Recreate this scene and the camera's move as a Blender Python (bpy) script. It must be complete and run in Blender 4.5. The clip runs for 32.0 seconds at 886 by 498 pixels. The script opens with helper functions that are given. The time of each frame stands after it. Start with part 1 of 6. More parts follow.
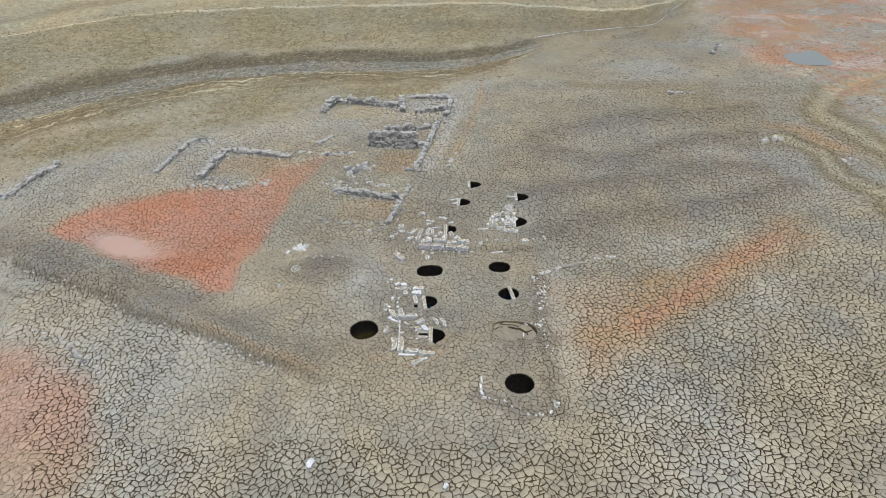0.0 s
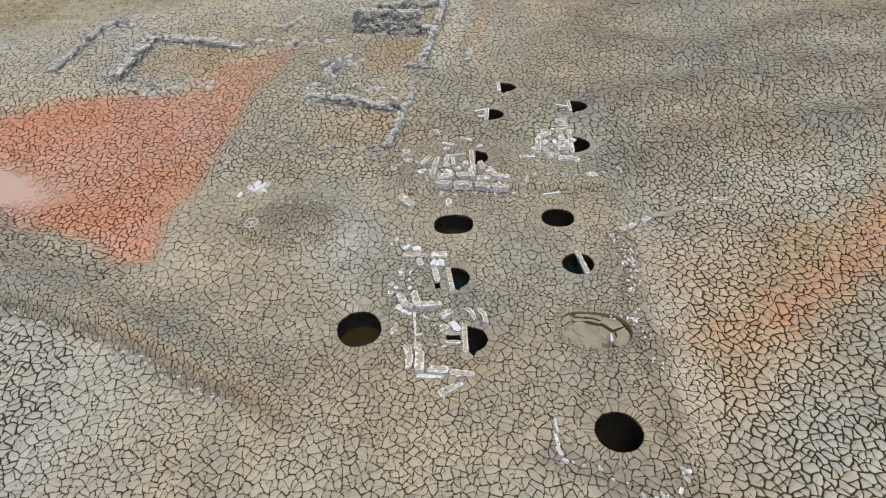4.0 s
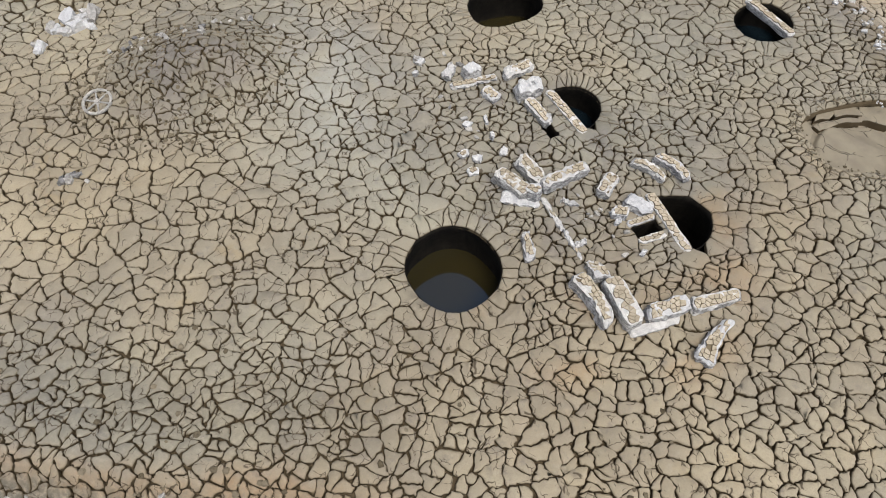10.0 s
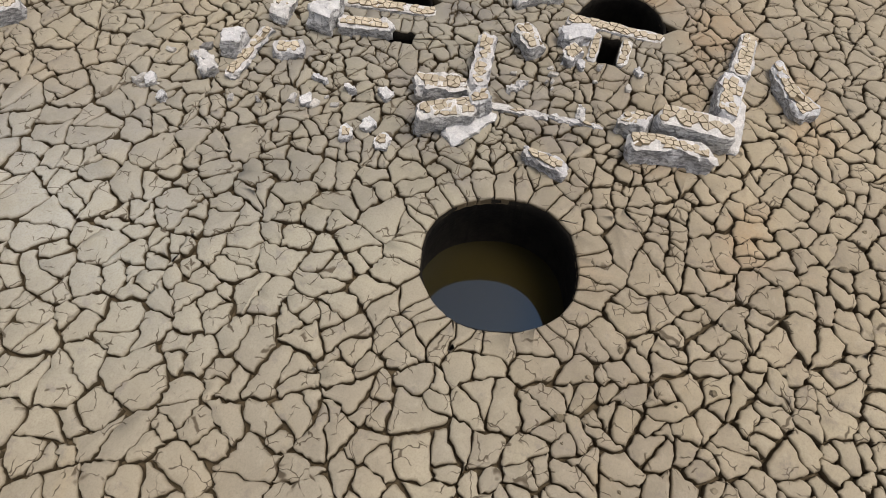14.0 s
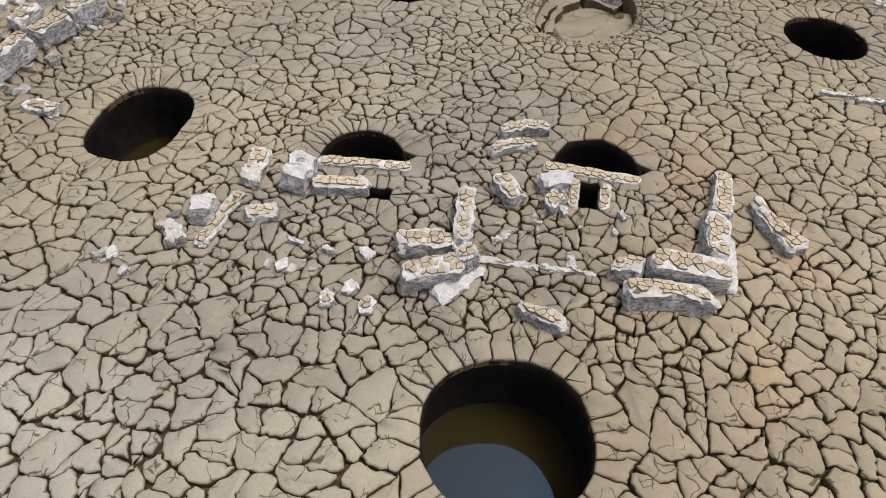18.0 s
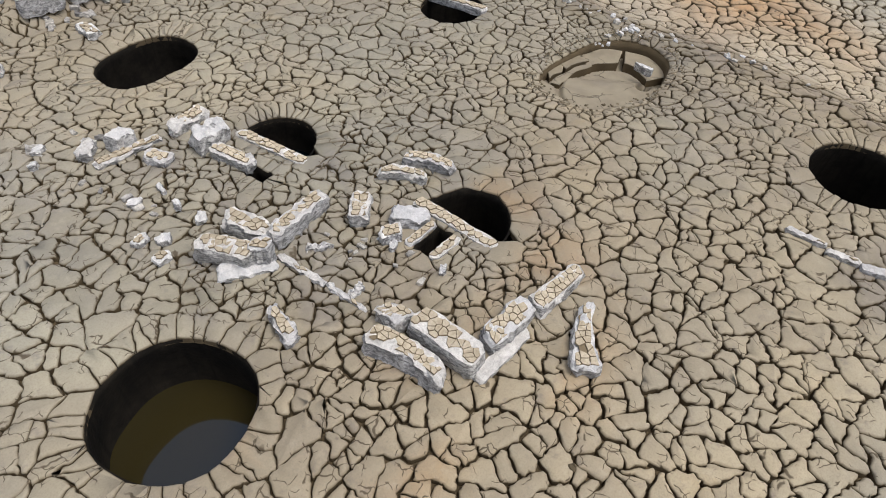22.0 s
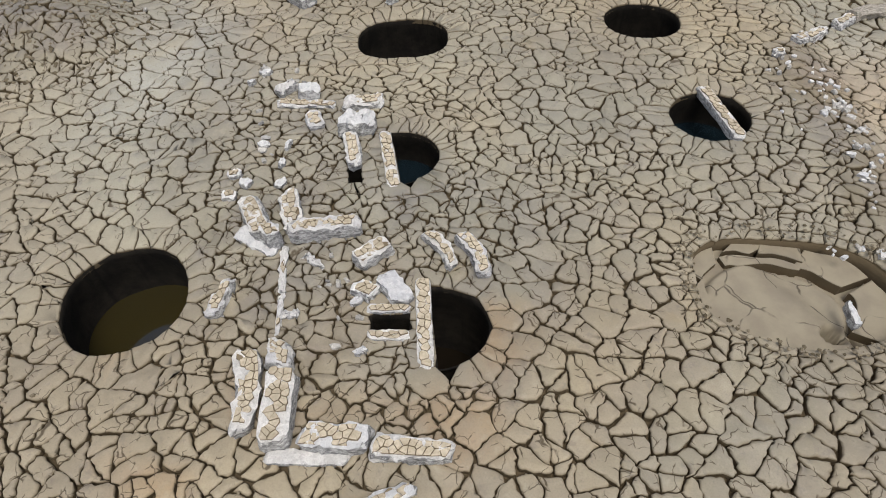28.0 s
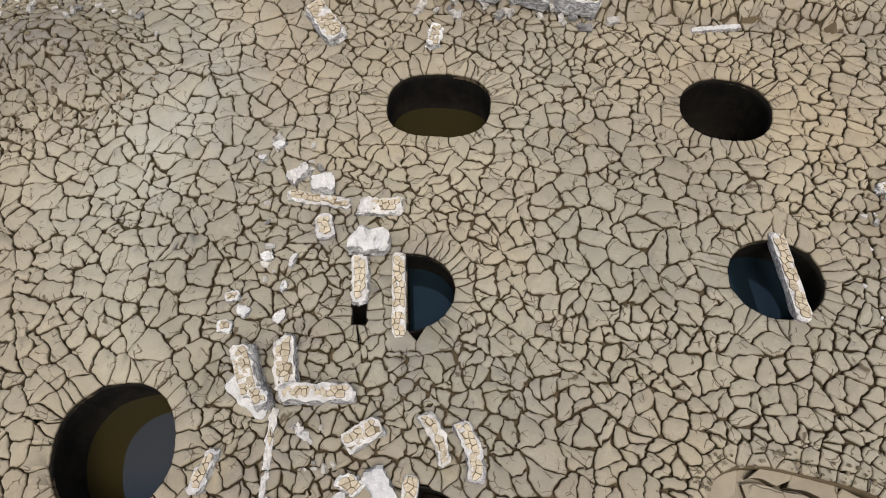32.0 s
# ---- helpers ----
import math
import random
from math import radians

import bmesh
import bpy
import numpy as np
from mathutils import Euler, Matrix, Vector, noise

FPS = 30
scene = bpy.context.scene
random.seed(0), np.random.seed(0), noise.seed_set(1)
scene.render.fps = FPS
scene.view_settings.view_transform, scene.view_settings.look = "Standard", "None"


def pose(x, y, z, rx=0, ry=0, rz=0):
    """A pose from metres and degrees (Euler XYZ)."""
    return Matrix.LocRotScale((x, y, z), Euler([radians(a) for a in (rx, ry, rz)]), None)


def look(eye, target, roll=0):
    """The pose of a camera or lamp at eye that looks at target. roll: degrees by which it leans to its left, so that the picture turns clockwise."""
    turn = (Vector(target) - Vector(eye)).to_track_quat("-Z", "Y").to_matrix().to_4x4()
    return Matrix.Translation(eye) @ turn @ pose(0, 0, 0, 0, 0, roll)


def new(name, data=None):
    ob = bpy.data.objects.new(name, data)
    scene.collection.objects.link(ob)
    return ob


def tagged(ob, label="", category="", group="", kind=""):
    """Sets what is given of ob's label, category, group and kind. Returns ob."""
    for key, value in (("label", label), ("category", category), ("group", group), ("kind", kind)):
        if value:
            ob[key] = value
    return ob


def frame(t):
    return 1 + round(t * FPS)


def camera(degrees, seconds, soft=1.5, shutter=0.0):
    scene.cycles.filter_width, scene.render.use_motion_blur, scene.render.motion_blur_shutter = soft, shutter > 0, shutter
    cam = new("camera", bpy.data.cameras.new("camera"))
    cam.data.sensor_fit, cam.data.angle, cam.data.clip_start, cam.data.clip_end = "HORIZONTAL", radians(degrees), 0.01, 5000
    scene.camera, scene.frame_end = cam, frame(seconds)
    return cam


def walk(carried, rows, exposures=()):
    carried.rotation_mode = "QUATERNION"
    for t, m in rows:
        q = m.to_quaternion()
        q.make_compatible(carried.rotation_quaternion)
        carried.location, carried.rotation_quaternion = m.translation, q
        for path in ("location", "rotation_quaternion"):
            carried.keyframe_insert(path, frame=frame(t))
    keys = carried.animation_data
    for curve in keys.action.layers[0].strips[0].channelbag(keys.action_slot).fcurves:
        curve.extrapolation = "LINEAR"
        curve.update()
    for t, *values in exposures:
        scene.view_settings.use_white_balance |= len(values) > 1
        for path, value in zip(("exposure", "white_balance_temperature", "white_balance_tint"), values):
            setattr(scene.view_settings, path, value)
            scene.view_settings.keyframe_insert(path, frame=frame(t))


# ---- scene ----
cam = camera(70.3, 32.0, soft=1.0)
PATH = [
    (0, (9.455, -39.337, 34.167), (9.336, -37.684, 33.048), -1.9),
    (0.5, (9.189, -36.984, 33.064), (9.079, -35.347, 31.921), -2.0),
    (1, (8.838, -34.362, 31.911), (8.735, -32.743, 30.741), -1.9),
    (1.5, (8.501, -32.138, 31.061), (8.398, -30.536, 29.868), -1.8),
    (2, (8.082, -29.715, 30.034), (7.978, -28.141, 28.805), -1.9),
    (2.5, (7.529, -27.635, 29.127), (7.428, -26.091, 27.861), -1.9),
    (3, (6.734, -25.337, 27.921), (6.645, -23.826, 26.614), -1.6),
    (3.5, (6.098, -23.326, 26.779), (6.017, -21.847, 25.436), -1.6),
    (5.5, (3.061, -16.161, 21.452), (3.061, -14.829, 19.96), -1.0),
    (6, (2.265, -14.733, 20.023), (2.292, -13.443, 18.495), -0.8),
    (6.5, (1.574, -13.605, 18.783), (1.624, -12.352, 17.224), -0.7),
    (7, (0.833, -12.404, 17.622), (0.908, -11.199, 16.027), -0.6),
    (7.5, (0.155, -11.503, 16.952), (0.264, -10.34, 15.329), -0.4),
    (8, (-0.566, -10.508, 16.363), (-0.414, -9.396, 14.708), -0.1),
    (8.5, (-1.146, -9.666, 15.766), (-0.961, -8.598, 14.085), 0.1),
    (9, (-1.767, -8.753, 15.014), (-1.543, -7.736, 13.307), 0.2),
    (9.5, (-2.275, -7.966, 14.323), (-2.005, -6.997, 12.594), 0.4),
    (10, (-2.816, -7.074, 13.616), (-2.482, -6.166, 11.865), 0.8),
    (10.5, (-3.299, -6.408, 12.868), (-2.889, -5.525, 11.121), 1.4),
    (11, (-3.777, -5.539, 11.985), (-3.28, -4.704, 10.237), 2.1),
    (11.5, (-4.147, -4.797, 11.134), (-3.568, -4.016, 9.386), 2.7),
    (12, (-4.533, -3.924, 10.198), (-3.858, -3.217, 8.453), 3.7),
    (12.5, (-4.879, -3.159, 9.471), (-4.09, -2.542, 7.74), 5.0),
    (13, (-5.032, -2.285, 8.725), (-4.141, -1.798, 7.001), 5.4),
    (13.5, (-5.1, -1.542, 8.142), (-4.128, -1.185, 6.43), 5.6),
    (15.5, (-4.312, 0.591, 7.836), (-3.286, 0.682, 6.122), 5.7),
    (16, (-4.285, 0.595, 7.817), (-3.13, 0.709, 6.188), 5.3),
    (16.5, (-4.321, 0.529, 7.755), (-3.046, 0.668, 6.221), 4.7),
    (17, (-4.365, 0.436, 7.689), (-3.025, 0.593, 6.213), 4.5),
    (17.5, (-4.337, 0.256, 7.679), (-2.999, 0.434, 6.203), 4.3),
    (18, (-4.244, -0.126, 7.708), (-2.912, 0.117, 6.236), 4.3),
    (18.5, (-4.085, -0.663, 7.741), (-2.742, -0.352, 6.291), 4.4),
    (19, (-3.824, -1.394, 7.762), (-2.475, -1.014, 6.335), 4.4),
    (19.5, (-3.53, -2.093, 7.793), (-2.201, -1.661, 6.362), 4.7),
    (20, (-3.161, -2.992, 7.849), (-1.861, -2.493, 6.414), 4.9),
    (20.5, (-2.763, -3.803, 7.956), (-1.502, -3.234, 6.511), 5.1),
    (21, (-2.28, -4.639, 8.071), (-1.071, -3.993, 6.615), 5.3),
    (21.5, (-1.829, -5.309, 8.193), (-0.679, -4.585, 6.726), 5.2),
    (22, (-1.282, -6.004, 8.279), (-0.202, -5.191, 6.805), 4.9),
    (22.5, (-0.764, -6.583, 8.284), (0.247, -5.688, 6.809), 4.3),
    (23, (-0.224, -7.119, 8.307), (0.71, -6.146, 6.83), 3.9),
    (23.5, (0.311, -7.529, 8.359), (1.169, -6.494, 6.877), 3.6),
    (24, (1.092, -7.819, 8.528), (1.851, -6.742, 7.024), 3.7),
    (24.5, (1.884, -8.113, 8.488), (2.558, -6.975, 6.987), 2.9),
    (26.5, (4.687, -8.213, 8.563), (4.932, -6.918, 7.059), 0.7),
    (27, (5.172, -7.902, 8.724), (5.32, -6.612, 7.203), 0.2),
    (27.5, (5.586, -7.545, 8.98), (5.644, -6.269, 7.44), -0.6),
    (28, (5.913, -7.05, 9.343), (5.896, -5.799, 7.783), -1.1),
    (28.5, (6.125, -6.563, 9.622), (6.053, -5.344, 8.038), -1.6),
    (29, (6.274, -5.97, 9.874), (6.164, -4.782, 8.268), -1.9),
    (29.5, (6.415, -5.338, 10.149), (6.271, -4.196, 8.513), -2.5),
    (30, (6.516, -4.566, 10.436), (6.351, -3.478, 8.766), -3.0),
    (30.5, (6.638, -3.877, 10.659), (6.452, -2.838, 8.96), -3.9),
    (31, (6.663, -3.0, 10.925), (6.474, -2.024, 9.19), -4.2),
    (31.5, (6.632, -2.191, 11.205), (6.444, -1.275, 9.437), -4.5),
    (32, (6.507, -1.175, 11.518), (6.331, -0.338, 9.71), -4.4),
]
EXPOSURES = [(0, 0.06, 6050, 7), (3.5, 0.1, 6200, 8), (6, 0.08, 6350, 9), (9, 0.09, 6450, 9.5), (13, 0.03, 6850, 12), (16, 0.06, 6950, 13.5), (19, 0.1, 6750, 12), (23, 0.1, 6550, 11), (28, 0.06, 6550, 10), (32, 0.12, 6850, 11.5)]
walk(cam, [(t, look(eye, target, roll)) for t, eye, target, roll in PATH], EXPOSURES)

# ---- light ----
SUN_EL, SUN_AZ = radians(70), radians(163)
world = bpy.data.worlds.new("overcast_sky")
scene.world = world
world.use_nodes = True
wn, wl = world.node_tree.nodes, world.node_tree.links
wn.clear()
sky = wn.new("ShaderNodeTexSky")
sky.sky_type, sky.sun_disc = "NISHITA", False
sky.sun_elevation, sky.sun_rotation = SUN_EL, SUN_AZ
sky.dust_density = 4.0
pale = wn.new("ShaderNodeHueSaturation")
pale.inputs["Saturation"].default_value = 0.5
back = wn.new("ShaderNodeBackground")
back.inputs["Strength"].default_value = 0.125
wout = wn.new("ShaderNodeOutputWorld")
wl.new(sky.outputs[0], pale.inputs["Color"])
wl.new(pale.outputs[0], back.inputs[0])
wl.new(back.outputs[0], wout.inputs[0])
sun = new("sun", bpy.data.lights.new("sun", "SUN"))
sun.data.energy, sun.data.angle, sun.data.color = 1.5, radians(25), (1.0, 0.96, 0.9)
sun.matrix_world = look((math.sin(SUN_AZ) * math.cos(SUN_EL) * 50, math.cos(SUN_AZ) * math.cos(SUN_EL) * 50, math.sin(SUN_EL) * 50), (0, 0, 0))


# ---- materials ----
class Nodes:
    """A small wrapper to write node materials in few lines."""

    def __init__(self, name, rough=0.9, spec=0.3):
        self.mat = bpy.data.materials.new(name)
        self.mat.use_nodes = True
        self.n, self.l = self.mat.node_tree.nodes, self.mat.node_tree.links
        self.bsdf = self.n["Principled BSDF"]
        self.bsdf.inputs["Roughness"].default_value = rough
        self.bsdf.inputs["Specular IOR Level"].default_value = spec
        self.geo = self.n.new("ShaderNodeNewGeometry")
        self.pos = self.geo.outputs["Position"]

    def put(self, value, socket):
        if isinstance(value, bpy.types.NodeSocket):
            self.l.new(value, socket)
        else:
            socket.default_value = value

    def noise(self, scale, detail=4.0, rough=0.55, at=None, warp=0.0):
        n = self.n.new("ShaderNodeTexNoise")
        n.inputs["Scale"].default_value, n.inputs["Detail"].default_value = scale, detail
        n.inputs["Roughness"].default_value, n.inputs["Distortion"].default_value = rough, warp
        self.l.new(at or self.pos, n.inputs["Vector"])
        return n.outputs["Fac"]

    def stretch(self, sx, sy, sz, at=None):
        m = self.n.new("ShaderNodeVectorMath")
        m.operation = "MULTIPLY"
        self.l.new(at or self.pos, m.inputs[0])
        m.inputs[1].default_value = (sx, sy, sz)
        return m.outputs[0]

    def bent(self, scale, amount):
        """The plan, with its lines bent by noise."""
        n, a, b = self.n.new("ShaderNodeTexNoise"), self.n.new("ShaderNodeVectorMath"), self.n.new("ShaderNodeVectorMath")
        n.inputs["Scale"].default_value = scale
        self.l.new(self.pos, n.inputs["Vector"])
        a.operation, b.operation = "MULTIPLY_ADD", "MULTIPLY"
        self.l.new(n.outputs["Color"], a.inputs[0])
        a.inputs[1].default_value = (amount, amount, amount)
        self.l.new(self.pos, a.inputs[2])
        self.l.new(a.outputs[0], b.inputs[0])
        b.inputs[1].default_value = (1, 1, 0)
        return b.outputs[0]

    def cells(self, scale, feature="DISTANCE_TO_EDGE", at=None):
        v = self.n.new("ShaderNodeTexVoronoi")
        v.feature = feature
        v.inputs["Scale"].default_value = scale
        self.l.new(at or self.pos, v.inputs["Vector"])
        return v.outputs["Distance"]

    def math(self, op, a, b=0.0, c=0.0):
        m = self.n.new("ShaderNodeMath")
        m.operation = op
        for value, socket in zip((a, b, c), m.inputs):
            self.put(value, socket)
        return m.outputs[0]

    def step(self, value, lo, hi, a=0.0, b=1.0):
        m = self.n.new("ShaderNodeMapRange")
        m.interpolation_type = "SMOOTHSTEP"
        for v, s in zip((value, lo, hi, a, b), m.inputs):
            self.put(v, s)
        return m.outputs[0]

    def mix(self, fac, a, b, how="MIX"):
        m = self.n.new("ShaderNodeMix")
        m.data_type, m.blend_type = "RGBA", how
        for value, k in ((fac, 0), (a, 6), (b, 7)):
            self.put((*value, 1.0) if isinstance(value, tuple) else value, m.inputs[k])
        return m.outputs[2]

    def attr(self, name):
        a = self.n.new("ShaderNodeAttribute")
        a.attribute_name = name
        s = self.n.new("ShaderNodeSeparateColor")
        self.l.new(a.outputs["Color"], s.inputs[0])
        return s.outputs[0], s.outputs[1], s.outputs[2], a.outputs["Alpha"], a.outputs["Fac"]

    def triple(self, x, y, z):
        c = self.n.new("ShaderNodeCombineXYZ")
        for v, s in zip((x, y, z), c.inputs):
            self.put(v, s)
        return c.outputs[0]

    def split(self):
        s = self.n.new("ShaderNodeSeparateXYZ")
        self.l.new(self.pos, s.inputs[0])
        return s.outputs

    def random(self):
        """One number for each piece, whether an object of its own or an island of a joined mesh."""
        o = self.n.new("ShaderNodeObjectInfo")
        return self.math("FRACT", self.math("ADD", o.outputs["Random"], self.geo.outputs["Random Per Island"]))

    def bump(self, height, strength, distance):
        b = self.n.new("ShaderNodeBump")
        b.inputs["Strength"].default_value, b.inputs["Distance"].default_value = strength, distance
        self.l.new(height, b.inputs["Height"])
        self.l.new(b.outputs[0], self.bsdf.inputs["Normal"])

    def done(self, color, rough=None):
        self.put((*color, 1.0) if isinstance(color, tuple) else color, self.bsdf.inputs["Base Color"])
        if rough is not None:
            self.put(rough, self.bsdf.inputs["Roughness"])
        return self.mat


def mud_material(name, far):
    m = Nodes(name, 0.75, 0.35)
    red, orange, hill = m.attr("stain")[:3]
    salt, wet_shaded, rub_shaded = m.attr("soil")[:3]
    ochre, beige, dark = m.attr("bank")[:3]
    big, mid, fine = m.noise(0.22, 5, 0.6), m.noise(1.7, 6, 0.65), m.noise(38, 5, 0.7)
    tan = m.mix(m.step(big, 0.35, 0.65), (0.44, 0.39, 0.285), (0.33, 0.298, 0.232))
    tan = m.mix(m.step(mid, 0.5, 0.78, 0, 0.3), tan, (0.29, 0.255, 0.2))
    tan = m.mix(m.step(m.noise(0.9, 4, 0.6, warp=0.6), 0.6, 0.74, 0, 0.35), tan, (0.40, 0.31, 0.17))
    tan = m.mix(m.step(m.noise(3.1, 6, 0.72), 0.55, 0.68, 0, 0.55), tan, (0.225, 0.2, 0.182))
    tan = m.mix(m.math("MULTIPLY", salt, m.step(mid, 0.2, 0.7)), tan, m.mix(m.step(red, 0.3, 0.6), (0.53, 0.51, 0.455), (0.62, 0.46, 0.4)))
    tan = m.mix(m.math("MULTIPLY", wet_shaded, m.step(mid, 0.15, 0.6, 0.5, 1)), tan, m.mix(m.step(m.noise(1.1, 4), 0.42, 0.58), (0.2, 0.178, 0.135), (0.205, 0.183, 0.165)))
    tan = m.mix(m.math("MULTIPLY", orange, m.step(mid, 0.2, 0.75, 0.35, 1)), tan, (0.47, 0.255, 0.09))
    tan = m.mix(m.math("MULTIPLY", m.math("MULTIPLY", red, m.step(m.noise(0.5, 5), 0.2, 0.6, 0.75, 1)), m.step(salt, 0.3, 0.9, 1, 0.35)), tan, m.mix(m.step(m.noise(0.16, 4), 0.4, 0.6), (0.58, 0.285, 0.195), (0.55, 0.235, 0.135)))
    grass = m.mix(m.step(m.noise(0.8, 8, 0.8), 0.44, 0.58), (0.23, 0.19, 0.10), (0.36, 0.31, 0.19))
    grass = m.mix(m.step(m.noise(2.6, 8, 0.75), 0.46, 0.6, 0, 0.7), grass, (0.15, 0.13, 0.075))
    grass = m.mix(m.step(m.noise(5.5, 6, 0.8), 0.52, 0.68, 0, 0.8), grass, (0.11, 0.095, 0.055))
    grass = m.mix(m.step(m.noise(8, 5, 0.8), 0.55, 0.7, 0, 0.6), grass, (0.52, 0.46, 0.31))
    tan = m.mix(m.math("MULTIPLY", ochre, m.step(m.noise(0.45, 7, 0.7), 0.25, 0.7, 0.6, 1)), tan, m.mix(m.step(m.noise(1.3, 7, 0.75), 0.4, 0.62), (0.19, 0.15, 0.075), (0.29, 0.235, 0.13)))
    tan = m.mix(hill, tan, grass)
    tan = m.mix(m.math("MULTIPLY", beige, m.step(m.noise(0.9, 7, 0.7), 0.2, 0.6, 0.5, 1)), tan, (0.46, 0.40, 0.27))
    tan = m.mix(m.math("MULTIPLY", dark, m.step(m.noise(1.6, 8, 0.75), 0.25, 0.6, 0.35, 1)), tan, (0.15, 0.125, 0.085))
    tan = m.mix(m.math("MULTIPLY", rub_shaded, m.step(m.noise(6, 6, 0.75), 0.3, 0.6)), tan, (0.135, 0.12, 0.09))
    if far:
        # strata of the stepped bank: old water lines one above the other
        climb, shelf, above, flats = m.attr("strata")[:4]
        at = m.split()
        s = m.math("ADD", climb, m.math("MULTIPLY_ADD", m.noise(0.3, 4), 0.3, -0.15))
        thin = m.noise(1.0, 3, 0.6, at=m.triple(m.math("MULTIPLY", at[0], 0.08), m.math("MULTIPLY", s, 19), 0.0))
        wide = m.noise(1.0, 3, 0.5, at=m.triple(m.math("MULTIPLY", at[0], 0.05), m.math("MULTIPLY", s, 4.5), 4.0))
        grit = m.noise(2.2, 7, 0.8)
        low = m.mix(m.step(wide, 0.35, 0.65), (0.16, 0.118, 0.06), (0.25, 0.2, 0.115))
        low = m.mix(m.step(thin, 0.53, 0.62, 0, 0.9), low, (0.5, 0.45, 0.31))
        low = m.mix(m.step(thin, 0.36, 0.44, 0.8, 0), low, (0.085, 0.068, 0.04))
        grey = m.mix(m.step(grit, 0.42, 0.58), (0.36, 0.345, 0.3), (0.12, 0.112, 0.09))
        grey = m.mix(m.step(thin, 0.4, 0.55, 0.6, 0), grey, (0.13, 0.115, 0.08))
        brown = m.mix(m.step(grit, 0.42, 0.62), (0.075, 0.06, 0.038), (0.19, 0.16, 0.1))
        brown = m.mix(m.step(thin, 0.6, 0.7, 0, 0.6), brown, (0.34, 0.3, 0.2))
        band = m.mix(m.step(s, 0.14, 0.24), low, grey)
        band = m.mix(m.step(s, 0.55, 0.63), band, brown)
        there = m.math("MULTIPLY", m.step(s, -0.45, -0.05), m.step(s, 0.92, 1.12, 1, 0))
        tan = m.mix(m.math("MULTIPLY", there, shelf), tan, band)
        edge = m.step(m.math("ABSOLUTE", m.math("ADD", above, m.math("MULTIPLY_ADD", m.noise(0.2, 5), 3.0, -1.5))), 0.3, 1.1, 0.85, 0)
        tan = m.mix(m.math("MULTIPLY", edge, hill), tan, (0.60, 0.54, 0.4))
        # veins and patches of the far flats
        vein = m.step(m.math("ABSOLUTE", m.math("SUBTRACT", m.noise(0.13, 5, 0.6, warp=1.2), 0.5)), 0.004, 0.045, 0.9, 0)
        flat_ = m.mix(m.step(m.noise(0.16, 4, 0.6, warp=0.6), 0.46, 0.54), (0.33, 0.325, 0.3), (0.36, 0.22, 0.105))
        flat_ = m.mix(m.step(m.noise(0.1, 5, 0.6, warp=0.8), 0.54, 0.6), flat_, (0.55, 0.50, 0.42))
        flat_ = m.mix(vein, flat_, (0.45, 0.19, 0.15))
        tan = m.mix(m.math("MULTIPLY", flats, 0.5), tan, flat_)
    if far:
        bank_ = m.math("MAXIMUM", m.math("MAXIMUM", hill, ochre), m.math("MULTIPLY", there, shelf))
        tan = m.mix(bank_, tan, m.mix(m.step(m.noise(1.0, 9, 0.8), 0.4, 0.6), (0.72, 0.7, 0.66), (1.2, 1.2, 1.2)), "MULTIPLY")
        tan = m.mix(bank_, tan, m.mix(m.step(m.noise(4.0, 6, 0.8), 0.4, 0.6), (0.68, 0.67, 0.64), (1.22, 1.22, 1.2)), "MULTIPLY")
    one = m.random()
    tan = m.mix(1.0, tan, m.mix(m.step(m.noise(0.085, 4, 0.6), 0.36, 0.64), (0.94, 1.0, 1.06), (1.05, 1.0, 0.93)), "MULTIPLY")
    tan = m.mix(1.0, tan, m.mix(one, (0.92, 0.92, 0.93), (1.06, 1.055, 1.045)), "MULTIPLY")
    tan = m.mix(m.step(m.noise(7.5, 7, 0.75, warp=0.5), 0.55, 0.74, 0, 0.32), tan, (0.21, 0.188, 0.16))
    tan = m.mix(m.step(m.noise(5.2, 5, 0.7), 0.5, 0.72, 0, 0.2), tan, (0.55, 0.5, 0.39))
    tan = m.mix(m.step(fine, 0.42, 0.72, 0, 0.42), tan, (0.22, 0.19, 0.14))
    # plates turn darker brown towards their edges
    if not far:
        edge_factor = m.attr("edge_factor")[4]
        tan = m.mix(m.math("MULTIPLY", edge_factor, m.step(mid, 0.2, 0.7, 0.95, 0.5)), tan, m.mix(red, (0.17, 0.13, 0.075), (0.32, 0.13, 0.075)))
    height = m.math("ADD", m.math("MULTIPLY", fine, 0.35), m.noise(9, 5, 0.6))
    if far:
        # cracks of the mud too far off to build plate by plate
        warp = m.n.new("ShaderNodeVectorMath")
        warp.operation = "ADD"
        tex = m.n.new("ShaderNodeTexNoise")
        tex.inputs["Scale"].default_value = 1.2
        m.l.new(m.pos, tex.inputs["Vector"])
        m.l.new(m.pos, warp.inputs[0])
        m.l.new(tex.outputs["Color"], warp.inputs[1])
        crack = m.step(m.cells(1.75, at=m.stretch(1, 1, 0, warp.outputs[0])), 0.02, 0.07, 0.9, 0)
        crack = m.math("MULTIPLY", m.math("MULTIPLY", crack, m.step(ochre, 0.2, 0.5, 1, 0)), m.math("MULTIPLY", m.step(hill, 0.2, 0.6, 1, 0), m.step(there, 0.1, 0.5, 1, 0)))
        height = m.math("ADD", height, m.math("MULTIPLY", m.math("MULTIPLY", there, thin), 5.0))
        tan = m.mix(crack, tan, (0.09, 0.07, 0.045))
    else:
        # hair cracks that stop inside a plate
        crack = m.step(m.cells(3.1, at=m.bent(4.2, 0.26)), 0.008, 0.03, 1, 0)
